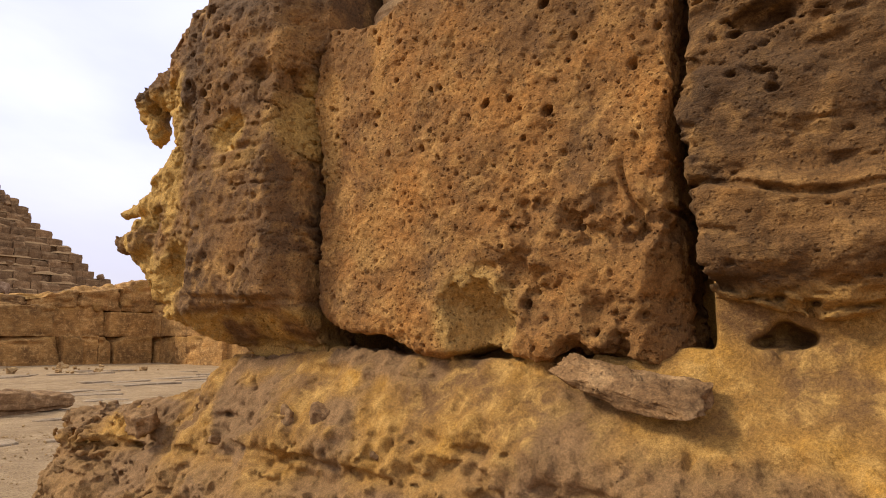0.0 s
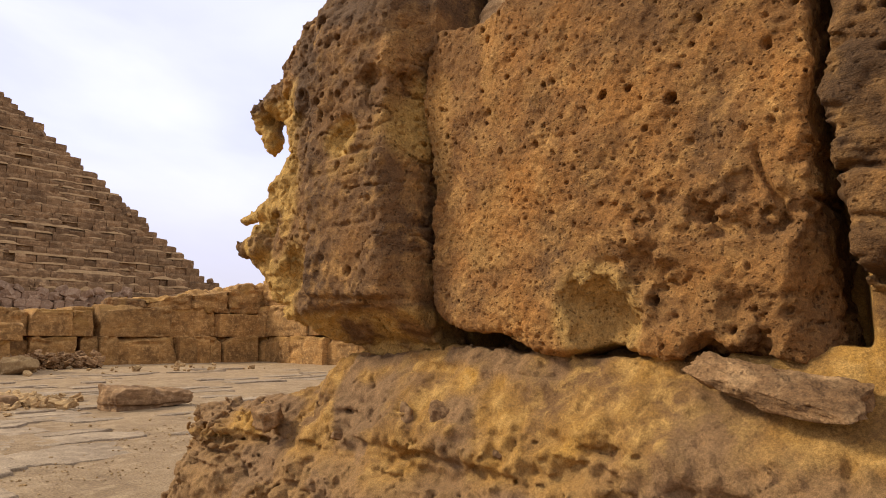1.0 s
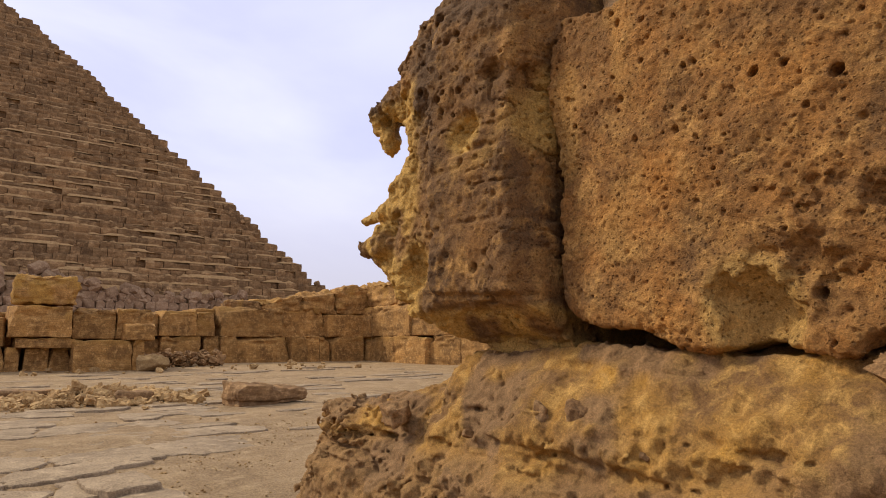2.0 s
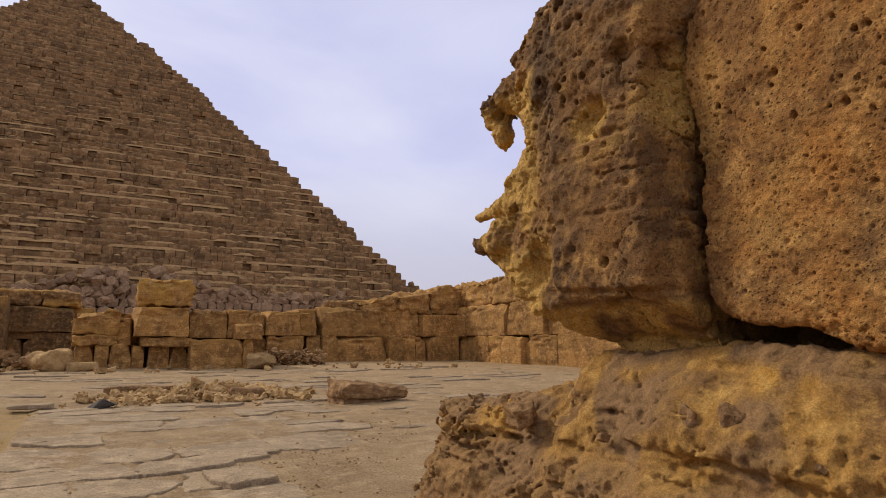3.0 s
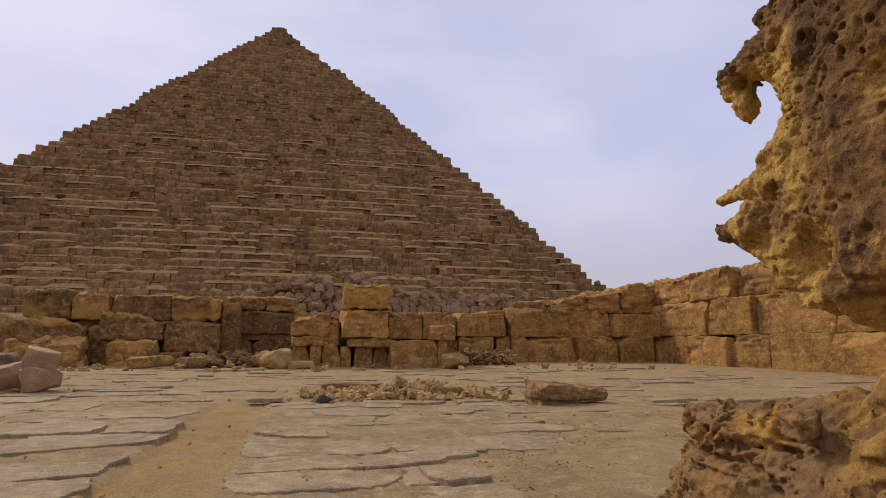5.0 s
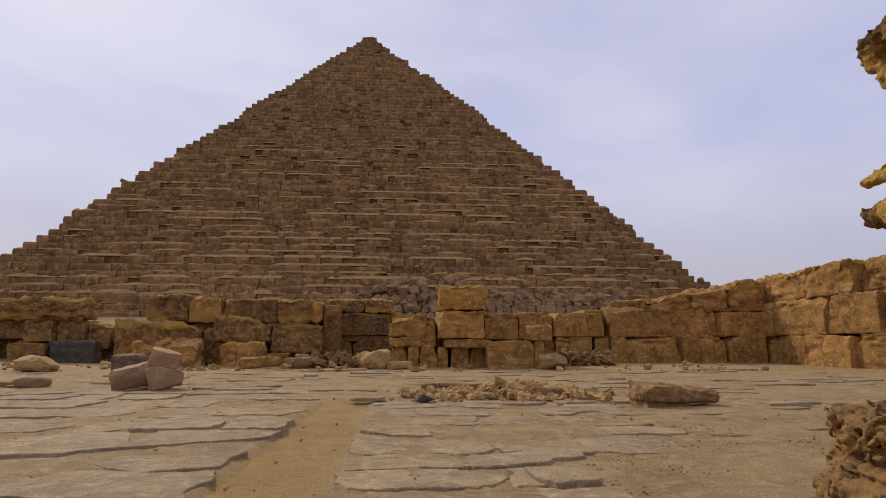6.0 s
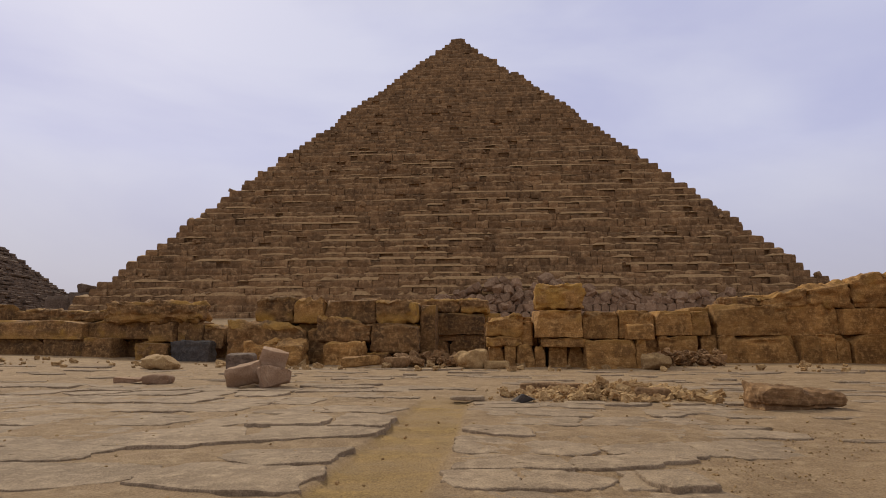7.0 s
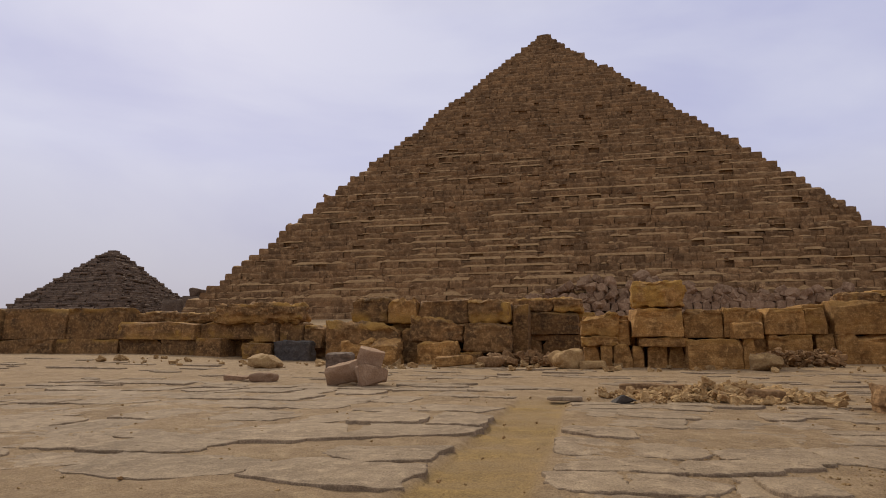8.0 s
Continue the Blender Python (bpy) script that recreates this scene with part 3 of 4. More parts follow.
def upper_block():
    def base(X, Y, Z):
        d = smax(1.30 + 0.25 * (Z - 1.95) - Y, -1.19 - X, 0.04)
        d = smax(smax(d, X + 0.62, 0.05), 1.885 - Z, 0.03)
        return np.maximum(np.maximum(smax(d, Z - 2.45, 0.05), Y - 2.2), d)

    def detail(p):
        x, y, z = p.T
        return 0.03 * fbm(p * 6, 4, 24) + 0.012 * np.clip(vnoise(np.stack([x * 5, y * 5, z * 30], 1), 8), 0, 1)

    v, f = surface(axis((-1.27, -0.55, 0.008)), axis((1.2, 1.6, 0.008), (1.6, 2.25, 0.06)), axis((1.84, 2.2, 0.008), (2.2, 2.52, 0.03)), base, detail)
    return part("stone_block", mesh_from("upper_block", v, f, M_PALE), near_wall, "pale yellow limestone block set back on top")


end_block()
middle_block()
layered_block()
upper_block()
footing()


def boulder(name, at, size, material, seed, label, category="stone", n=12, edge=0.35, rough=0.12, strata=0.0, turn=(0, 0, 0), group="", freq=None, sink=0.1, taper=0.0, cuts=5, cut=0.35, undercut=0.0):
    """A loose stone lying on the ground."""
    low_ = min(size)
    v, f = worn_block(size, n, edge * low_, rough * low_, seed, freq or 2.2 / max(size), strata * low_)
    v[:, 2] *= 1 - taper * v[:, 1] / size[1]
    v = facet(v, cuts, cut * low_, seed + 900)
    if undercut:
        far_ = np.clip(v[:, 1] / size[1] + 0.1, 0, 1)
        v[:, 2] = np.where(v[:, 2] < 0, v[:, 2] * (1 - undercut * far_), v[:, 2])
        v[:, 0] *= 1 - 0.5 * far_
    m = Euler([radians(a) for a in turn]).to_matrix()
    v = v @ np.array(m).T
    v = v - np.array([0, 0, v[:, 2].min()])
    ob = new(name, mesh_from(name, v, f, material, shade=n > 6))
    z = float(ground_z(np.float32(at[0]), np.float32(at[1]))) - 0.03 if len(at) < 3 else at[2]
    ob.location = (at[0], at[1], z - sink * size[2])
    return tagged(ob, label, category, group)


# ---- far walls of the temple ----


def megalith(parent, x, y0, y1, z0, z1, deep=1.6, edge=0.055, rough=0.085, strata=0.035, seed=0, yellow=0.0, along="y", n=24, label="", material=None, lean=0.0, slant=0.0, under=0.0, worn=0.05):
    """One block of a wall that faces +x (along y) or -y (along x)."""
    gap = 0.012
    size = (deep, y1 - y0 - gap, z1 - z0 - gap)
    v, f = worn_block(size, n, min(edge, 0.3 * min(size)), rough, seed, 3.6, strata)
    v = facet(v, 3, 0.22 * min(size), seed + 77, upper=True)
    half = size[2] / 2
    up = smooth(0.55, 0.95, v[:, 2] / half)
    flat = np.stack([v[:, 0], v[:, 1], 0 * v[:, 0]], 1).astype(np.float32)
    v[:, 2] -= up * worn * np.clip(0.35 + fbm(flat * 1.7, 4, seed + 8, 0.6), 0, 1.4)
    v[:, 2] += slant * (v[:, 1] / size[1] - 0.5) * smooth(-0.2, 0.8, v[:, 2] / half)
    # weathered ledges bitten into the face, deeper towards the top
    bite = np.clip(fbm(np.stack([v[:, 0] * 0.8, v[:, 1] * 1.3, v[:, 2] * 3.1], 1).astype(np.float32), 4, seed + 15, 0.62) - 0.25, 0, 1)
    v[:, 0] -= 0.22 * bite * smooth(0.3, 0.5, v[:, 0] / deep) * (0.35 + 0.65 * smooth(-0.3, 0.8, v[:, 2] / half))
    low = smooth(0.1, -0.8, v[:, 2] / half)
    if along == "x":
        v = np.stack([v[:, 1], -v[:, 0], v[:, 2]], 1)
        m = pose((y0 + y1) / 2, x + deep / 2, (z0 + z1) / 2)
    else:
        m = pose(x - deep / 2, (y0 + y1) / 2, (z0 + z1) / 2)
    spots = smooth(0.0, 0.5, fbm(v * 1.6, 3, seed + 5) + yellow * 1.6 - 0.8) * min(1, 0.25 + yellow)
    spots = np.maximum(spots, 0.5 * up * smooth(-0.3, 0.4, fbm(v * 0.9, 2, seed + 4)))
    spots = np.maximum(spots, under * low * smooth(-0.5, 0.2, fbm(v * 1.1, 2, seed + 6)))
    return part("stone_block", mesh_from("stone_block", v, f, material or M_WALL, spots), parent, label, m @ pose(0, 0, 0, lean, 0.7 * lean, 0.8 * lean))


def course(parent, x, start, z0, z1, widths, seed, **more):
    """A row of blocks side by side, with slightly uneven tops and fronts."""
    r = random.Random(seed)
    y = start
    for k, w in enumerate(widths):
        extra = dict(more)
        extra.setdefault("rough", r.choice((0.02, 0.03, 0.045)))
        extra.setdefault("edge", r.choice((0.012, 0.02, 0.035)))
        megalith(parent, x + r.uniform(-0.4, 0.2), y, y + w, z0 - 0.04, z1 - r.uniform(0, 0.04), seed=seed * 31 + k, lean=r.uniform(-0.5, 0.5), **extra)
        y += w


def ruin(name, label):
    return thing(name, label, "ruined wall", kind="structure")


wall_s = ruin("wall_south", "long low wall of dark weathered limestone blocks")
course(wall_s, -30.6, -46.0, 0.1, 1.42, (3.2, 4.1, 5.0, 4.2, 3.9), 1, material=M_WALLD)
course(wall_s, -31.0, -46.2, 1.42, 3.18, (4.2, 4.3, 4.4, 4.3, 3.7), 2, material=M_WALLD)
course(wall_s, -30.8, -25.4, 0.3, 1.45, (2.7, 2.2, 1.5), 58, material=M_WALLD)
course(wall_s, -31.0, -25.4, 1.38, 2.36, (4.75, 3.4), 59, yellow=0.3, under=0.3, material=M_WALLD)
course(wall_s, -31.5, -17.9, 0.3, 1.30, (1.1,), 60, material=M_WALLD)
course(wall_s, -31.0, -17.3, 1.25, 2.24, (1.3, 1.2), 61, under=0.4, material=M_WALLD)
course(wall_s, -31.3, -15.6, 0.9, 2.1, (0.85, 1.0), 3, material=M_WALLD)
course(wall_s, -31.7, -25.6, 2.3, 2.9, (3.4, 2.9), 4, edge=0.2, rough=0.16, under=0.2, material=M_WALLD)
megalith(wall_s, -31.0, -19.7, -14.9, 2.2, 3.22, seed=71, edge=0.48, rough=0.24, under=0.3, n=24, label="dark rounded capstone with a yellow underside", yellow=0.2, material=M_WALLD)
megalith(wall_s, -29.3, -16.95, -15.4, 0.3, 1.2, 1.2, seed=72, yellow=0.3, material=M_WALLD)
megalith(wall_s, -31.2, -13.4, -11.6, 0.3, 1.9, 1.4, seed=73, material=M_WALLD)

megalith(wall_s, -29.5, -15.35, -13.5, 0.2, 1.26, 1.0, seed=74, material=M_SLATE, label="dark grey basalt block")

wall_m = ruin("wall_middle", "broken wall corner of weathered limestone blocks, yellow where freshly split")
megalith(wall_m, -27.4, -11.75, -8.4, 0.1, 2.02, 1.8, seed=11, slant=-0.15, under=0.3, worn=0.3, material=M_WALLD)
megalith(wall_m, -26.7, -10.75, -9.25, 0.1, 1.32, 1.2, seed=112, yellow=0.5, worn=0.2, material=M_WALL)
megalith(wall_m, -26.2, -9.2, -8.05, 0.05, 1.34, 1.1, seed=113, yellow=0.2, worn=0.06, material=M_WALL)
megalith(wall_m, -27.9, -8.3, -7.3, 0.1, 1.75, 1.4, seed=13, under=0.3, material=M_WALLD)
megalith(wall_m, -26.7, -7.3, -5.65, 0.1, 1.2, 1.2, seed=131, worn=0.08, material=M_WALL)
megalith(wall_m, -27.6, -5.7, -4.7, 0.1, 0.75, 1.0, seed=132, material=M_WALLD)
megalith(wall_m, -27.7, -7.9, -5.5, 1.15, 2.06, 1.6, seed=14, edge=0.14, slant=-0.35, worn=0.3, material=M_WALLD)
megalith(wall_m, -27.8, -5.5, -3.5, 0.7, 2.0, 1.6, seed=141, edge=0.12, material=M_WALLD)
megalith(wall_m, -28.5, -10.95, -9.15, 2.0, 3.24, worn=0.22, seed=15, edge=0.1, rough=0.09, under=1.0, material=M_WALLD)
megalith(wall_m, -28.4, -9.15, -7.8, 2.0, 3.2, worn=0.22, seed=151, edge=0.06, rough=0.06, yellow=0.6, under=0.9, material=M_WALL)
megalith(wall_m, -28.6, -7.8, -5.4, 2.0, 3.24, worn=0.22, seed=152, edge=0.1, rough=0.08, yellow=0.15, material=M_WALLD)
megalith(wall_m, -28.5, -5.4, -3.6, 2.0, 3.12, worn=0.22, seed=153, edge=0.14, rough=0.1, yellow=0.5, under=0.6, material=M_WALLD)
course(wall_m, -28.8, -10.9, 0.2, 2.0, (1.9, 2.6, 2.8), 16, material=M_WALLD)
course(wall_m, -31.0, -3.9, 0.2, 1.28, (1.6, 1.7), 17, material=M_WALLD)
course(wall_m, -31.1, -3.9, 1.28, 1.56, (3.3,), 18, material=M_WALLD)
course(wall_m, -31.0, -3.9, 1.56, 2.62, (3.3,), 19, material=M_WALLD)
course(wall_m, -31.2, -4.2, 2.62, 3.3, (2.4, 1.4), 20, edge=0.12, rough=0.1, yellow=0.3, under=0.6, material=M_WALLD)
course(wall_m, -29.2, -3.5, 0.2, 2.9, (0.7,), 21, deep=2.2, material=M_WALLD)

wall_n = ruin("wall_north", "stack of squared limestone blocks with a yellow block on top")
course(wall_n, -25.0, -0.4, 0.1, 1.05, (0.6, 0.45, 0.7, 0.42), 31, edge=0.05)
course(wall_n, -25.0, 1.75, 0.1, 1.0, (0.85, 0.68), 32)
course(wall_n, -24.9, 1.6, 1.0, 1.33, (1.7,), 33)
megalith(wall_n, -25.2, -0.5, 0.95, 1.30, 2.3, seed=34, edge=0.16, rough=0.1, yellow=0.4, under=0.5, slant=0.2, worn=0.3)
megalith(wall_n, -25.1, -0.45, 0.9, 1.0, 1.36, 1.0, seed=341, yellow=0.6)
course(wall_n, -25.4, 0.75, 1.05, 2.0, (0.6,), 35)
course(wall_n, -25.0, 1.35, 1.36, 2.42, (1.8,), 36, edge=0.02, rough=0.03, yellow=0.2)
megalith(wall_n, -25.1, 1.48, 3.28, 2.44, 3.40, seed=371, edge=0.07, rough=0.13, strata=0.06, worn=0.25, yellow=0.7, n=24, label="bright yellow weathered top block")
course(wall_n, -24.2, 3.2, 0.05, 1.25, (1.8, 0.45), 38, edge=0.02)
course(wall_n, -25.0, 3.2, 1.3, 2.38, (1.35, 1.2), 39, edge=0.03, worn=0.16)
course(wall_n, -24.4, 4.72, 1.25, 1.83, (0.95,), 40, deep=0.8)
course(wall_n, -26.6, -0.4, 0.1, 2.2, (2.0, 2.2, 1.9), 41)
course(wall_n, -30.0, 5.4, 0.1, 1.5, (1.9, 1.7), 42)
course(wall_n, -30.1, 5.6, 1.5, 2.62, (1.6, 1.6, 0.9), 43, yellow=0.2)

wall_r = ruin("wall_rear", "tall corner wall of large tan limestone blocks, its top worn ragged")
course(wall_r, -30.2, 9.2, 0.0, 1.52, (0.75, 0.8, 2.7, 0.9, 0.75, 0.7, 1.9), 51, edge=0.02, rough=0.03)
course(wall_r, -30.5, 10.0, 1.50, 2.95, (3.15, 2.45, 2.9), 52, edge=0.03, rough=0.05, worn=0.16)
megalith(wall_r, -31.0, 10.6, 12.4, 2.75, 3.25, seed=53, edge=0.12, rough=0.1, material=M_WALLD)
megalith(wall_r, -30.8, 12.2, 14.3, 2.72, 3.68, seed=531, edge=0.12, rough=0.13, strata=0.10, yellow=0.3, slant=0.45, worn=0.2)
megalith(wall_r, -30.8, 14.3, 16.3, 2.72, 4.12, seed=532, edge=0.12, rough=0.13, strata=0.10, yellow=0.35, slant=0.35, worn=0.22)
megalith(wall_r, -30.7, 16.3, 18.9, 2.72, 4.58, seed=533, edge=0.12, rough=0.13, strata=0.10, yellow=0.35, slant=0.4, worn=0.22)
course(wall_r, 17.95, -31.0, 0.0, 1.55, (1.3, 1.5, 1.1, 2.7, 2.3, 3.2, 3.4), 54, along="x", edge=0.02, rough=0.03)
course(wall_r, 18.0, -30.8, 1.55, 3.18, (1.2, 3.6, 2.9, 4.0, 4.4), 55, along="x", edge=0.03, rough=0.045, yellow=0.2)
course(wall_r, 18.2, -30.6, 3.16, 4.55, (3.2, 3.0, 3.6, 4.6), 56, along="x", edge=0.10, rough=0.12, strata=0.10, yellow=0.35, worn=0.3)

# solid cores behind the facing blocks
megalith(wall_s, -32.4, -44.0, -11.6, 0.0, 2.0, 1.5, seed=90, material=M_WALLD)
megalith(wall_m, -29.6, -11.2, -3.2, 0.0, 2.1, 1.5, seed=91, material=M_WALLD)
megalith(wall_m, -32.3, -4.4, 0.2, 0.0, 2.6, 1.2, seed=92, material=M_WALLD)
megalith(wall_n, -27.2, -0.3, 5.4, 0.0, 1.9, 1.5, seed=93)
megalith(wall_n, -31.2, 5.0, 9.4, 0.0, 2.2, 1.2, seed=94)
megalith(wall_r, -31.4, 8.9, 12.0, 0.0, 2.8, 1.5, seed=95)
megalith(wall_r, -31.4, 12.0, 19.5, 0.0, 3.4, 1.5, seed=97)
megalith(wall_r, 19.2, -32.0, -12.0, 0.0, 3.6, 1.5, seed=96, along="x")

# ---- pyramids ----


def chip_variants(seed, count, edge=0.06, rough=0.05, n=2):
    return [worn_block((1, 1, 1), n, edge, rough, seed + k, 1.7) for k in range(count)]


CHIPS = chip_variants(100, 14, 0.03, 0.05, 3)
chip_random = random.Random(4)
for k, (cv, cf) in enumerate(CHIPS):
    # upper front arrises weathered back, lower edge undercut, corners broken off
    back = 0.03 + 0.13 * chip_random.random()
    cv[:, 0] -= np.where(cv[:, 0] > 0.2, back * smooth(0.15, 0.5, cv[:, 2]) + 0.02 * smooth(-0.1, -0.5, cv[:, 2]), 0)
    CHIPS[k] = (facet(cv, 1, 0.06, 40 + k, upper=True), cf)



class Heap:
    """Gathers many stones into one mesh."""

    def __init__(self):
        self.v, self.f, self.n = [], [], 0

    def put(self, v, f):
        self.v.append(v)
        self.f.append(f + self.n)
        self.n += len(v)

    def mesh(self, name, material, shade=False):
        return mesh_from(name, np.concatenate(self.v), np.concatenate(self.f), material, shade=shade)


def pyramid(name, label, centre, half, slope, courses, top, material, wide, seed, parts=0, ragged=0.15, loss=0.0, tip=1.8, drift=0.0):
    """Stepped courses of blocks on all four sides round a solid core; the lowest blocks of the side towards +x are parts of their own."""
    r = random.Random(seed)
    body = thing(name, label, "pyramid", kind="structure", at=centre)
    heap, core, sand, chips = Heap(), Heap(), Heap(), []
    for k, (v, f) in enumerate(CHIPS):
        chips.append(mesh_from("block", v, f, material, shade=False))
    z = 0.0
    run = 1 / math.tan(radians(slope))
    left = parts
    for k in range(courses):
        t = k / courses
        h = top[0] + (top[1] - top[0]) * t
        h *= r.uniform(0.85, 1.15)
        reach = half - (z + 0.4 * h) * run + r.uniform(-0.35, 0.35)
        if reach < tip:
            break
        cv, cf = GRIDS[1]
        lost = loss / 2 if z > 50.5 else 0.0
        core.put(cv * np.array([reach - 0.6, reach - 0.6 - lost, h / 2], np.float32) + np.array([0, -lost, z + h / 2], np.float32), cf)
        for side in range(4):
            y = -reach
            while y < reach - 0.2:
                w = min(r.uniform(*wide) * (1.0 if h > 0.9 else 0.8), reach - y)
                if reach - y - w < wide[0] * 0.4:
                    w = reach - y
                deep = r.uniform(1.5, 2.2)
                push = r.uniform(-ragged, ragged)
                if r.random() < 0.045:
                    push -= r.uniform(0.3, 0.9)
                tall = h * r.uniform(0.97, 1.04)
                cut = loss if side == 1 and z > 50.5 else 0.0
                gone = loss and z > 50.5 and ((side == 0 and y + w / 2 > reach - loss) or (side == 2 and y + w / 2 < loss - reach))
                size = (deep, w * 1.0, tall)
                place = (reach + push - cut - deep / 2, y + w / 2, z + tall / 2)
                pick = r.randrange(len(CHIPS))
                y += w
                if side == 0 and left > 0 and -36 < place[1] < 34:
                    m = pose(*place, 0, 0, r.uniform(-2, 2)) @ Matrix.Diagonal((*size, 1))
                    part("block", chips[pick], body, "", m)
                    left -= 1
                    continue
                if gone or r.random() < 0.008:
                    continue
                v, f = CHIPS[pick]
                v = v * np.array(size, np.float32) + np.array(place, np.float32)
                for _ in range(side):
                    v = np.stack([-v[:, 1], v[:, 0], v[:, 2]], 1)
                heap.put(v, f)
        z += h
        if drift and z < 46:
            # sand and grit banked on the ledge against the next course
            ys_ = np.arange(-reach, reach, 0.32, dtype=np.float32)
            lie = np.stack([ys_ * 0.22, np.full_like(ys_, k * 0.9), 0 * ys_], 1)
            much = 0.35 + 0.8 * fbm(lie, 3, seed + 3) + 0.28 * vnoise(lie * np.float32(9), seed + 9)
            much = much * smooth(46, 18, z) * (0.45 + 0.55 * np.exp(-((ys_ - 4) / 26) ** 2)) * drift
            tall_ = np.clip(much, 0.04, 0.55) * h
            lip = reach - 0.10 - 0.3 * np.clip(0.6 - much, 0, 1) + 0.12 * vnoise(lie * np.float32(5), seed + 4)
            rows = [np.stack([lip, ys_, z - 0.06 + 0.05 * np.clip(much, 0, 1)], 1), np.stack([lip - 0.25, ys_, z - 0.04 + 0.5 * tall_], 1), np.stack([np.full_like(ys_, reach - h * run - 0.5), ys_, z - 0.04 + tall_], 1)]
            m_ = len(ys_)
            at_ = np.arange(m_ - 1)
            quads_ = np.concatenate([np.stack([at_ + l * m_, at_ + 1 + l * m_, at_ + 1 + (l + 1) * m_, at_ + (l + 1) * m_], 1) for l in (0, 1)])
            sand.put(np.concatenate(rows).astype(np.float32), quads_)
            for _ in range(int(9 * drift * smooth(50, 10, z))):
                v, f = CHIPS[r.randrange(len(CHIPS))]
                s_ = r.uniform(0.25, 0.7)
                turn_ = np.array(Euler([r.uniform(-0.5, 0.5), r.uniform(-0.5, 0.5), r.uniform(0, 6.3)]).to_matrix(), np.float32)
                heap.put((v * s_) @ turn_.T + np.array([reach - r.uniform(0.2, 0.7), r.uniform(-reach, reach), z + 0.3 * s_], np.float32), f)
    if drift:
        tagged(part("ledge_sand", sand.mesh("ledge_sand", M_DRIFT, True), body, "pale sand and grit banked on the ledges"), kind="stuff")
    tagged(part("core", core.mesh("core", material), body), kind="stuff")
    tagged(part("courses", heap.mesh("courses", material), body, "stepped courses of rough blocks"), kind="stuff")
    return body


pyramid("great_pyramid", "huge stepped pyramid of brown limestone courses, casing gone", (-133.8, -6.0, 4.2), 52.8, 51.2, 78, (1.12, 0.88), M_PYR, (0.9, 2.1), 5, parts=300, ragged=0.20, loss=1.5, drift=1.35)
pyramid("small_pyramid", "small crumbling grey stepped pyramid in the distance", (-145.5, -123.0, 9.0), 17.6, 46.0, 50, (0.55, 0.45), M_GREY, (1.6, 4.2), 6, ragged=0.55, tip=0.9)

# ---- granite casing and rubble at the pyramid's foot ----
GRANITE_SHAPES = [(facet(gv, 5, 0.26, 310 + k), gf) for k, (gv, gf) in enumerate(worn_block((1, 1, 1), 6, 0.06, 0.05, 300 + k, 1.8) for k in range(6))]
GRANITE = [mesh_from("granite_block", *GRANITE_SHAPES[k], M_GRAN, shade=False) for k in range(6)]
casing = thing("granite_casing", "courses of pinkish grey granite casing blocks at the pyramid's foot", "casing stones", kind="structure")
r = random.Random(8)
for row in range(4):
    y = -1.5 + 1.1 * row
    while y < 27 - 2.5 * row:
        w = r.uniform(0.9, 1.5)
        if row < 3 or r.random() < 0.4:
            part("block", GRANITE[r.randrange(6)], casing, "", pose(-80.0 - 0.75 * row, y + w / 2, 4.7 + 0.95 * row, 0, r.uniform(-3, 3), 0) @ Matrix.Diagonal((1.3, w * 1.02, 0.98, 1)))
        y += w
for k in range(190):
    y = r.gauss(3, 8.5) if k % 3 else r.uniform(8, 32)
    if not -18 < y < 33:
        continue
    crest = 5.6 + 3.4 * math.exp(-((y - 1) / 8.5) ** 2) + (1.6 if 6 < y < 31 else 0)
    z = r.uniform(5.6 if y > 0 else 4.6, crest)
    s = r.uniform(0.7, 1.6)
    ob = new("granite_block", GRANITE[r.randrange(6)])
    ob.matrix_world = pose(-80.2 - 0.55 * (z - 4.3) + r.uniform(-0.5, 0.7), y, z + 0.2 * s, r.uniform(-40, 40), r.uniform(-40, 40), r.uniform(0, 180)) @ Matrix.Diagonal((s * r.uniform(0.6, 1.1), s, s * r.uniform(0.5, 0.9), 1))
    tagged(ob, "tumbled pinkish grey granite casing block in a heap", "stone block", "granite heap")

# low ruin past the pyramid's corner
stub = thing("outer_ruin", "low broken masonry beside the pyramid's corner", "ruined wall", kind="structure")
for k, (y, w, z, h) in enumerate(((-65.5, 4.0, 4.0, 4.3), (-61.8, 3.6, 4.0, 4.8), (-60.6, 1.4, 8.6, 1.4))):
    v, f = worn_block((3, w, h), 6, 0.3, 0.25, 400 + k, 0.8, 0.1)
    part("stone_block", mesh_from("stone_block", v, f, M_GREY), stub, "", pose(-90.0, y + w / 2, z + h / 2))

# ---- pavement ----
pavement = thing("pavement", "worn pale limestone paving slabs half buried in sand", "paving", kind="structure")


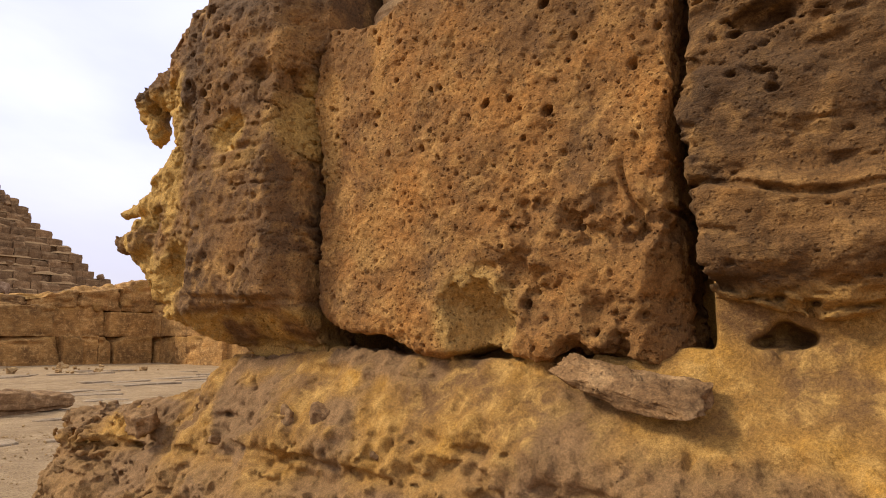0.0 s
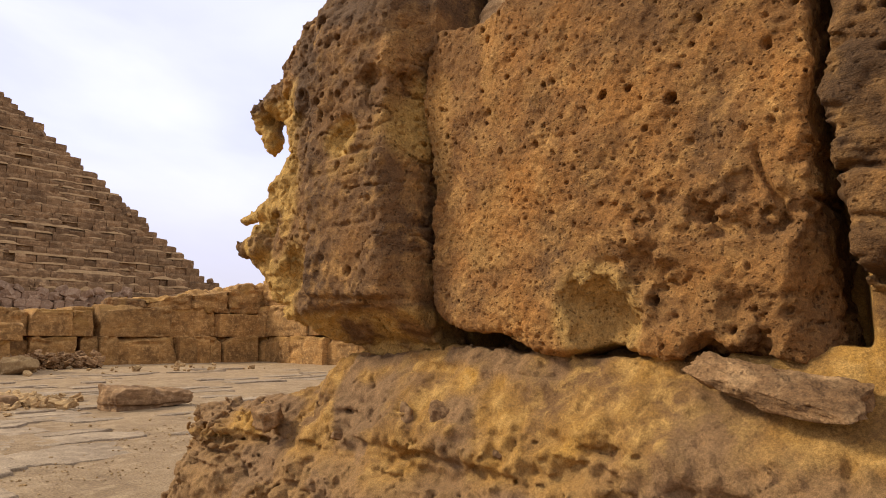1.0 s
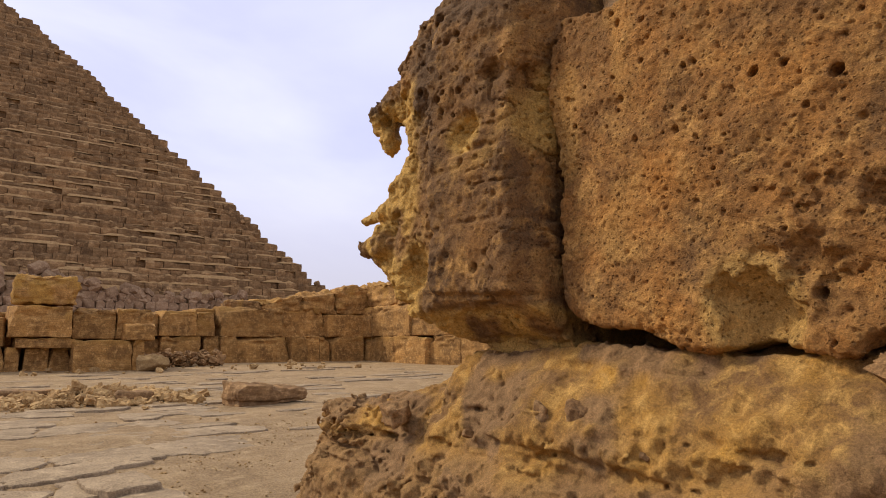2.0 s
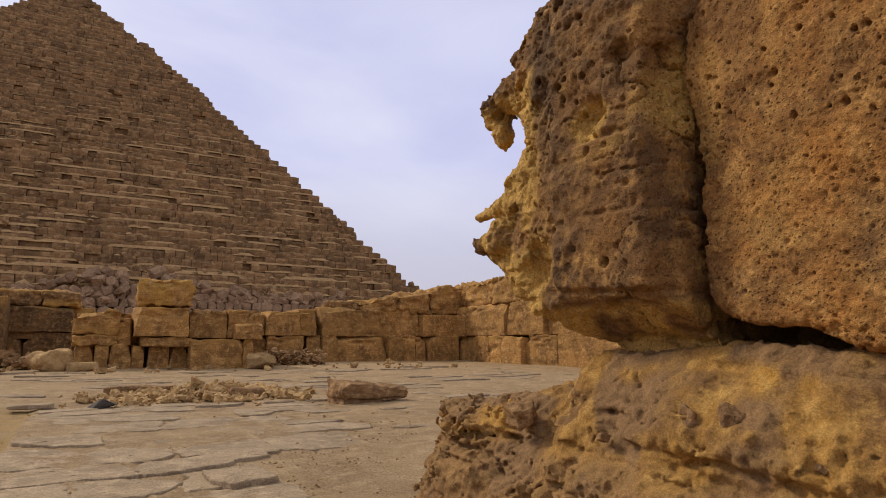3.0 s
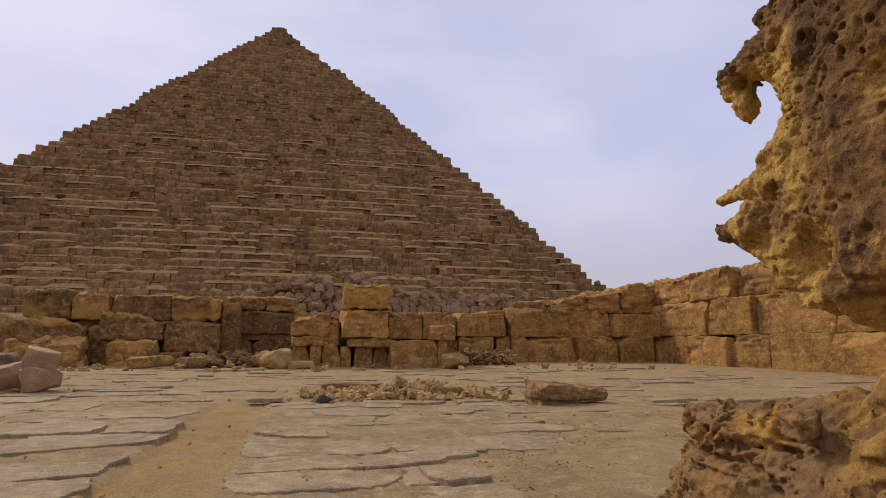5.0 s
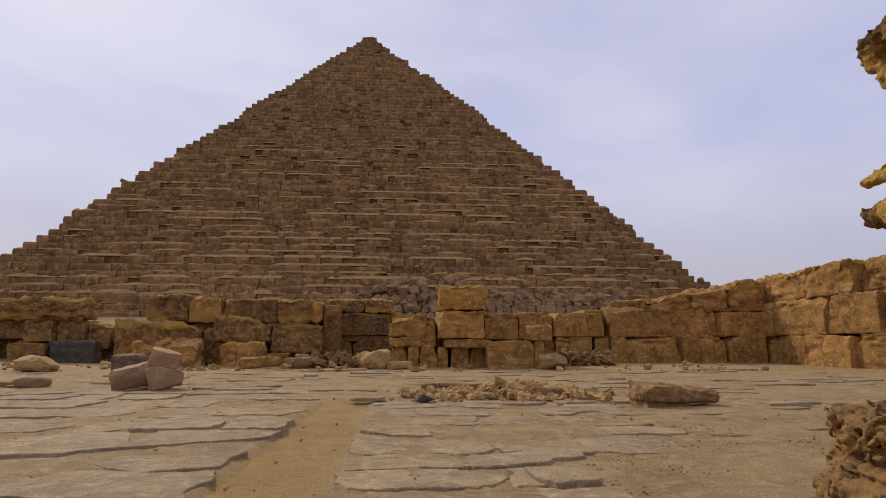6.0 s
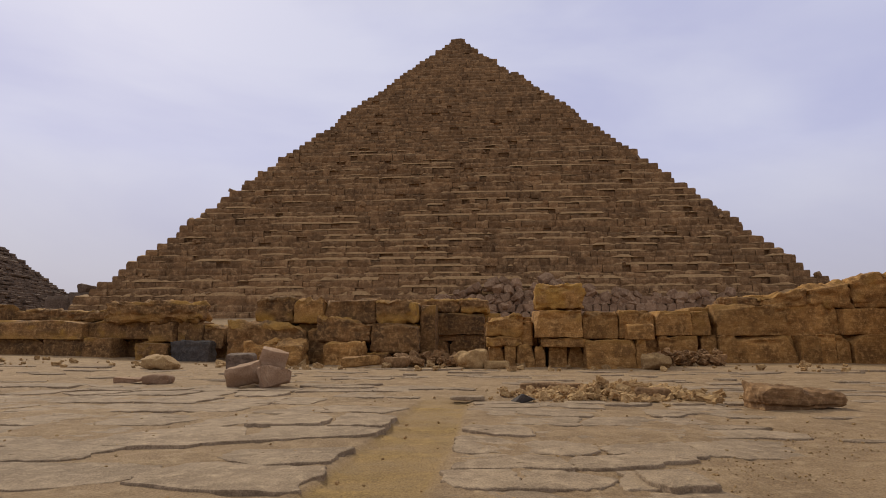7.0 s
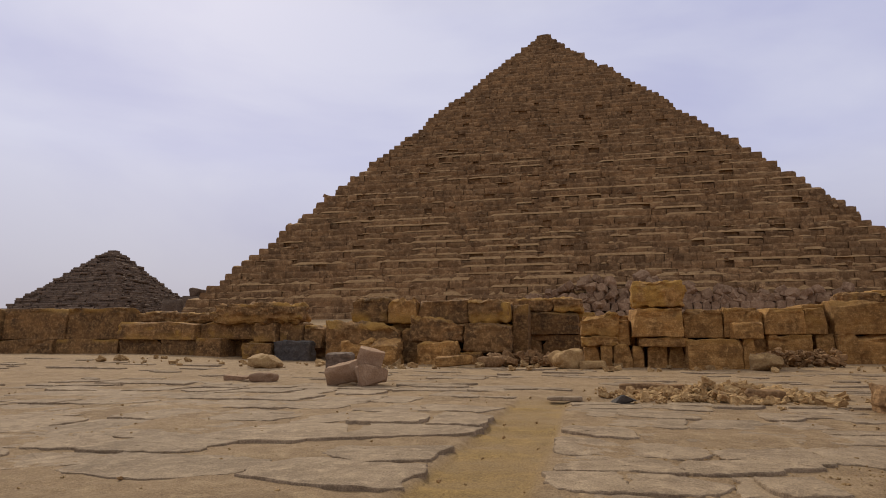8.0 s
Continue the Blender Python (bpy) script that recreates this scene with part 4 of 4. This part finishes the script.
def slab_mesh(lx, ly, thick, seed, worn=0.07):
    """A thin slab of roughly rectangular outline with a broken edge and a chipped rim."""
    q = random.Random(seed)
    n = 44
    table = np.array([q.uniform(-1, 1) for _ in range(n)])
    bends = [q.uniform(-1, 1) for _ in range(n // 4)]
    slow = np.interp(np.arange(n), np.arange(0, n + 4, 4), np.append(bends, bends[0]))
    u = (np.arange(n) + 0.5) / n * 4
    side, f_ = u.astype(int), (u % 1) * 2 - 1
    cx = np.choose(side, [f_, np.ones(n), -f_, -np.ones(n)])
    cy = np.choose(side, [-np.ones(n), f_, np.ones(n), -f_])
    off = worn * min(lx, ly) * (1.1 * slow + 0.55 * table)
    ring = np.stack([cx * (lx / 2 + off), cy * (ly / 2 + off)], 1)
    for _ in range(q.choice((1, 2, 2, 3))):
        a = math.pi / 4 + math.pi / 2 * q.randrange(4) + q.uniform(-0.5, 0.5)
        way = np.array([math.cos(a), math.sin(a)])
        over = np.clip(ring @ way - (ring @ way).max() + q.uniform(0.05, 0.35) * min(lx, ly), 0, None)
        ring = ring - over[:, None] * way * 0.92
    levels = ((1.02, -thick), (1.0, -0.012), (1.0 - 0.014 / max(lx, ly), -0.003), (0.88, 0.0), (0.4, 0.003))
    v = np.concatenate([np.column_stack([ring * s, np.full(n, z) + (np.array([q.uniform(-1, 1) for _ in range(n)]) * (0.004 if -0.05 < z else 0))]) for s, z in levels] + [[[0, 0, 0.002]]])
    f = []
    for l in range(len(levels) - 1):
        for k in range(n):
            f.append((l * n + k, l * n + (k + 1) % n, (l + 1) * n + (k + 1) % n, (l + 1) * n + k))
    m = (len(levels) - 1) * n
    for k in range(0, n, 2):
        f.append((m + k, m + (k + 1) % n, m + (k + 2) % n, len(v) - 1))
    return mesh_from("slab", v, np.array(f), M_SLAB, shade=False)


def lay(x, y, lx, ly, rise, seed, tilt=0.0, turn=0.0, thick=0.12):
    z = float(ground_z(np.float32(x), np.float32(y))) + rise
    return part("slab", slab_mesh(lx, ly, thick, seed), pavement, "", pose(x, y, z, tilt, -tilt * 0.6, turn))


r = random.Random(21)
count = 0
# plates on the south side of the sunken strip
x = -4.95
while x > -14.5:
    lx = r.uniform(0.8, 1.5)
    y = -1.70 - 0.012 * (x + 5)
    while y > -13:
        ly = r.uniform(0.7, 1.7)
        keep = 0.92 if (y > -3.4 and x > -9) else 0.85
        bare = -6.2 < x < -5.4 and -3.6 < y < -2.2
        if r.random() < keep and not bare:
            lay(x - lx / 2, y - ly / 2, lx - 0.005, ly - 0.005, r.uniform(-0.020, 0.006) if y > -3 and x > -9 else r.uniform(-0.034, -0.010), 500 + count, r.uniform(-0.9, 0.9), r.uniform(-2, 2))
        count += 1
        y -= ly
    x -= lx
# plates on the north side
x = -4.55
while x > -12.5:
    lx = r.uniform(0.4, 1.15)
    y = -0.72 - 0.012 * (x + 5)
    far = 1.15 if x > -6.5 else 2.2 if x > -9 else 3.5
    while y < far:
        ly = r.uniform(0.6, 1.2)
        heap = x < -11.3 and 0.2 < y + ly / 2 < 3.4
        if r.random() < (0.78 if x > -8 else 0.45) and not heap:
            lay(x - lx / 2, y + ly / 2, lx - 0.008, ly - 0.008, r.uniform(-0.032, -0.006), 700 + count, r.uniform(-1.2, 1.2), r.uniform(-6, 6))
        count += 1
        y += ly
    x -= lx
lay(-5.38, 0.98, 0.62, 0.42, 0.03, 901, 1.0, 4.0)
lay(-6.4, 1.25, 0.5, 0.5, -0.01, 902, 0.5, -6.0)
# thin broken plates further off
for k in range(150):
    x, y = r.uniform(-24, -13), r.uniform(-26, 14)
    if math.hypot(x + 14.3, y + 5.4) < 1.6 or math.hypot(x + 10.8, y - 4.3) < 1.6 or (-15 < x < -11 and 0 < y < 3.6):
        continue
    lay(x, y, r.uniform(0.2, 0.7), r.uniform(0.4, 1.8), r.uniform(-0.03, 0.012), 1000 + k, r.uniform(-1.5, 1.5), r.uniform(-8, 8))
for k in range(26):
    lay(r.uniform(-12, -7), r.uniform(1.5, 9), r.uniform(0.15, 0.4), r.uniform(0.3, 0.9), r.uniform(-0.025, 0.005), 1200 + k, r.uniform(-2, 2), r.uniform(-10, 10))

# ---- loose stones ----
boulder("flat_boulder", (-10.75, 4.30), (0.68, 1.32, 0.34), M_BROWN, 61, "flat brown layered boulder lying on the sand", "boulder", n=32, edge=0.06, rough=0.13, strata=0.3, turn=(-2, 3, 5), sink=0.1, freq=7.0, taper=0.55, cuts=6, cut=0.25, undercut=0.5)
boulder("granite_fragment", (-15.9, -6.45), (0.45, 0.66, 0.78), M_GREY, 62, "squared grey granite fragment standing on the pavement", "stone", n=12, edge=0.05, rough=0.05, turn=(2, 5, 6), group="granite fragments", cuts=3, cut=0.15)
boulder("granite_fragment", (-15.3, -5.5), (0.4, 0.62, 0.84), M_GRAN, 63, "reddish granite fragment leaning among the others", "stone", n=12, edge=0.05, rough=0.06, turn=(-14, 10, 15), group="granite fragments", cuts=4, cut=0.25)
boulder("granite_fragment", (-14.75, -5.95), (0.5, 0.74, 0.44), M_GRAN, 64, "low reddish granite fragment on the pavement", "stone", n=12, edge=0.06, rough=0.10, turn=(12, 6, 12), group="granite fragments", cuts=7, cut=0.4)
boulder("granite_fragment", (-14.55, -5.1), (0.5, 0.76, 0.48), M_GRAN, 65, "angular pinkish granite fragment on the pavement", "stone", n=12, edge=0.06, rough=0.10, turn=(10, -8, 30), group="granite fragments", cuts=7, cut=0.4)
boulder("boulder", (-22.6, -12.15), (0.8, 1.2, 0.55), M_RUBBLE, 66, "rounded tan boulder resting on sand", n=20, edge=0.34, rough=0.26, strata=0.2)
boulder("boulder", (-23.6, 5.45), (0.8, 1.05, 0.50), M_RUBBLE, 67, "rounded tan boulder at the foot of the wall", n=20, edge=0.18, rough=0.2, strata=0.2, cuts=9, cut=0.45, freq=3.5)
boulder("fallen_block", (-25.0, -5.35), (0.7, 1.45, 0.45), M_WALL, 68, "fallen tan limestone block before the wall", "stone block", n=12, edge=0.2, rough=0.1, turn=(3, 0, 4))
boulder("boulder", (-25.1, -3.95), (0.7, 1.0, 0.42), M_BROWN, 69, "brown broken boulder before the wall", n=12, edge=0.35, rough=0.18)
boulder("boulder", (-24.6, -0.95), (0.8, 1.0, 0.58), M_RUBBLE, 70, "pale pointed boulder before the wall recess", n=20, edge=0.22, rough=0.26, turn=(6, 4, 30))
boulder("boulder", (-24.3, -0.1), (0.6, 0.9, 0.28), M_RUBBLE, 71, "low pale boulder before the wall recess", n=12, edge=0.35, rough=0.15)
boulder("dark_stone", (-11.6, 0.22), (0.3, 0.42, 0.2), M_SLATE, 72, "dark grey stone lying beside the rubble", n=12, edge=0.2, rough=0.2, sink=0.25, cuts=9, cut=0.5)
boulder("boulder", (-15.6, -9.1), (0.5, 0.7, 0.2), M_GRAN, 73, "low reddish stone half sunk in sand", n=12, edge=0.4, rough=0.2)
boulder("boulder", (-15.4, -8.3), (0.5, 0.62, 0.22), M_GRAN, 74, "low reddish stone half sunk in sand", n=12, edge=0.4, rough=0.2)
boulder("flat_stone", (-11.9, -0.75), (0.3, 0.6, 0.08), M_SLAB, 75, "thin broken slab lying loose on the pavement", n=12, edge=0.3, rough=0.2)
boulder("flat_stone", (-13.9, 0.9), (0.5, 1.3, 0.16), M_BROWN, 76, "long flat brown stone at the edge of the rubble", n=12, edge=0.3, rough=0.2)
boulder("flat_stone", (-12.3, 2.55), (0.35, 0.62, 0.2), M_BROWN, 77, "brown flat stone lying on the rubble", n=12, edge=0.3, rough=0.18)

# elongated fragment lodged on the footing, and stones stuck in it
v, f = worn_block((0.275, 0.10, 0.045), 32, 0.008, 0.014, 81, 40, 0.010)
v[:, 2] *= 0.75 + 2.2 * np.clip(v[:, 0] + 0.02, 0, 1)
v[:, 1] *= 0.75 + 1.2 * np.clip(v[:, 0] + 0.05, 0, 1)
v = facet(v, 8, 0.022, 83)
shard = new("stone_shard", mesh_from("stone_shard", v, f, M_BROWN))
shard.matrix_world = pose(-0.40, 1.145, 0.985, 24, 13, -6)
tagged(shard, "long flat tan stone shard lodged on the yellow ledge", "stone")
for k, (x, y, z, s) in enumerate(((-1.86, 1.075, 0.838, 0.065), (-1.155, 1.135, 0.888, 0.05), (-1.26, 1.13, 0.882, 0.045), (-0.95, 1.09, 0.82, 0.02), (-1.5, 1.07, 0.81, 0.022))):
    v, f = worn_block((s * 1.3, s * 1.2, s * 0.95), 12, s * 0.2, s * 0.2, 90 + k, 34)
    ob = new("embedded_stone", mesh_from("embedded_stone", v, f, M_BROWN))
    ob.matrix_world = pose(x, y, z, 20, 10, 40 * k)
    tagged(ob, "small brown stone stuck in the ochre ledge", "stone", "stones in the ledge")

# rubble heap, stone chips and dark scree
PEBBLES = [worn_block((1, 0.8, 0.6), 3, 0.10, 0.24, 150 + k, 2.6) for k in range(8)]


def strew(name, label, category, material, count_, place, sizes, seed):
    q = random.Random(seed)
    heap = Heap()
    for _ in range(count_):
        x, y, lift = place(q)
        s = sizes[0] + (sizes[1] - sizes[0]) * q.random() ** 2.5
        v, f = PEBBLES[q.randrange(8)]
        m = np.array(Euler([q.uniform(-0.5, 0.5), q.uniform(-0.5, 0.5), q.uniform(0, 6.3)]).to_matrix())
        z = float(ground_z(np.float32(x), np.float32(y))) - 0.02 + lift
        heap.put((v * s) @ m.T + np.array([x, y, z + 0.2 * s]), f)
    ob = new(name, heap.mesh(name, material))
    return tagged(ob, label, category, kind="stuff")


def mound(q):
    x, y = q.gauss(-12.9, 0.65), q.gauss(1.9, 0.85)
    return x, y, 0.22 * math.exp(-((x + 12.9) / 0.7) ** 2 - ((y - 2.0) / 0.9) ** 2) * q.random()


strew("rubble_heap", "low heap of broken tan limestone rubble on the pavement", "rubble", M_RUBBLE, 700, mound, (0.04, 0.22), 3)
strew("stone_chips", "small stone chips scattered over sand and slabs", "stone chips", M_RUBBLE, 1500, lambda q: (-3.6 - 18 * q.random() ** 1.2, q.uniform(-14, 7), -0.012), (0.006, 0.038), 4)
strew("gravel", "fine gravel on the sand beside the ledge", "gravel", M_RUBBLE, 4000, lambda q: (q.uniform(-8.5, -2.6), q.uniform(0.4, 6.0), -0.014), (0.005, 0.020), 5)
strew("scree", "dark grey scree in the gap of the wall", "rubble", M_BROWN, 160, lambda q: (q.uniform(-28.5, -26.5), q.uniform(5.9, 8.9), 0.5 * q.random()), (0.1, 0.4), 6)
strew("wall_rubble", "broken brown stones in the recess of the wall", "rubble", M_BROWN, 140, lambda q: (q.uniform(-29.5, -25.5), q.uniform(-4.0, 0.2), 0.25 * q.random()), (0.1, 0.6), 7)
strew("wall_foot_stones", "scattered stones along the foot of the walls", "stones", M_RUBBLE, 160, lambda q: (q.uniform(-27, -22), q.uniform(-20, 14), 0.0), (0.06, 0.35), 9)
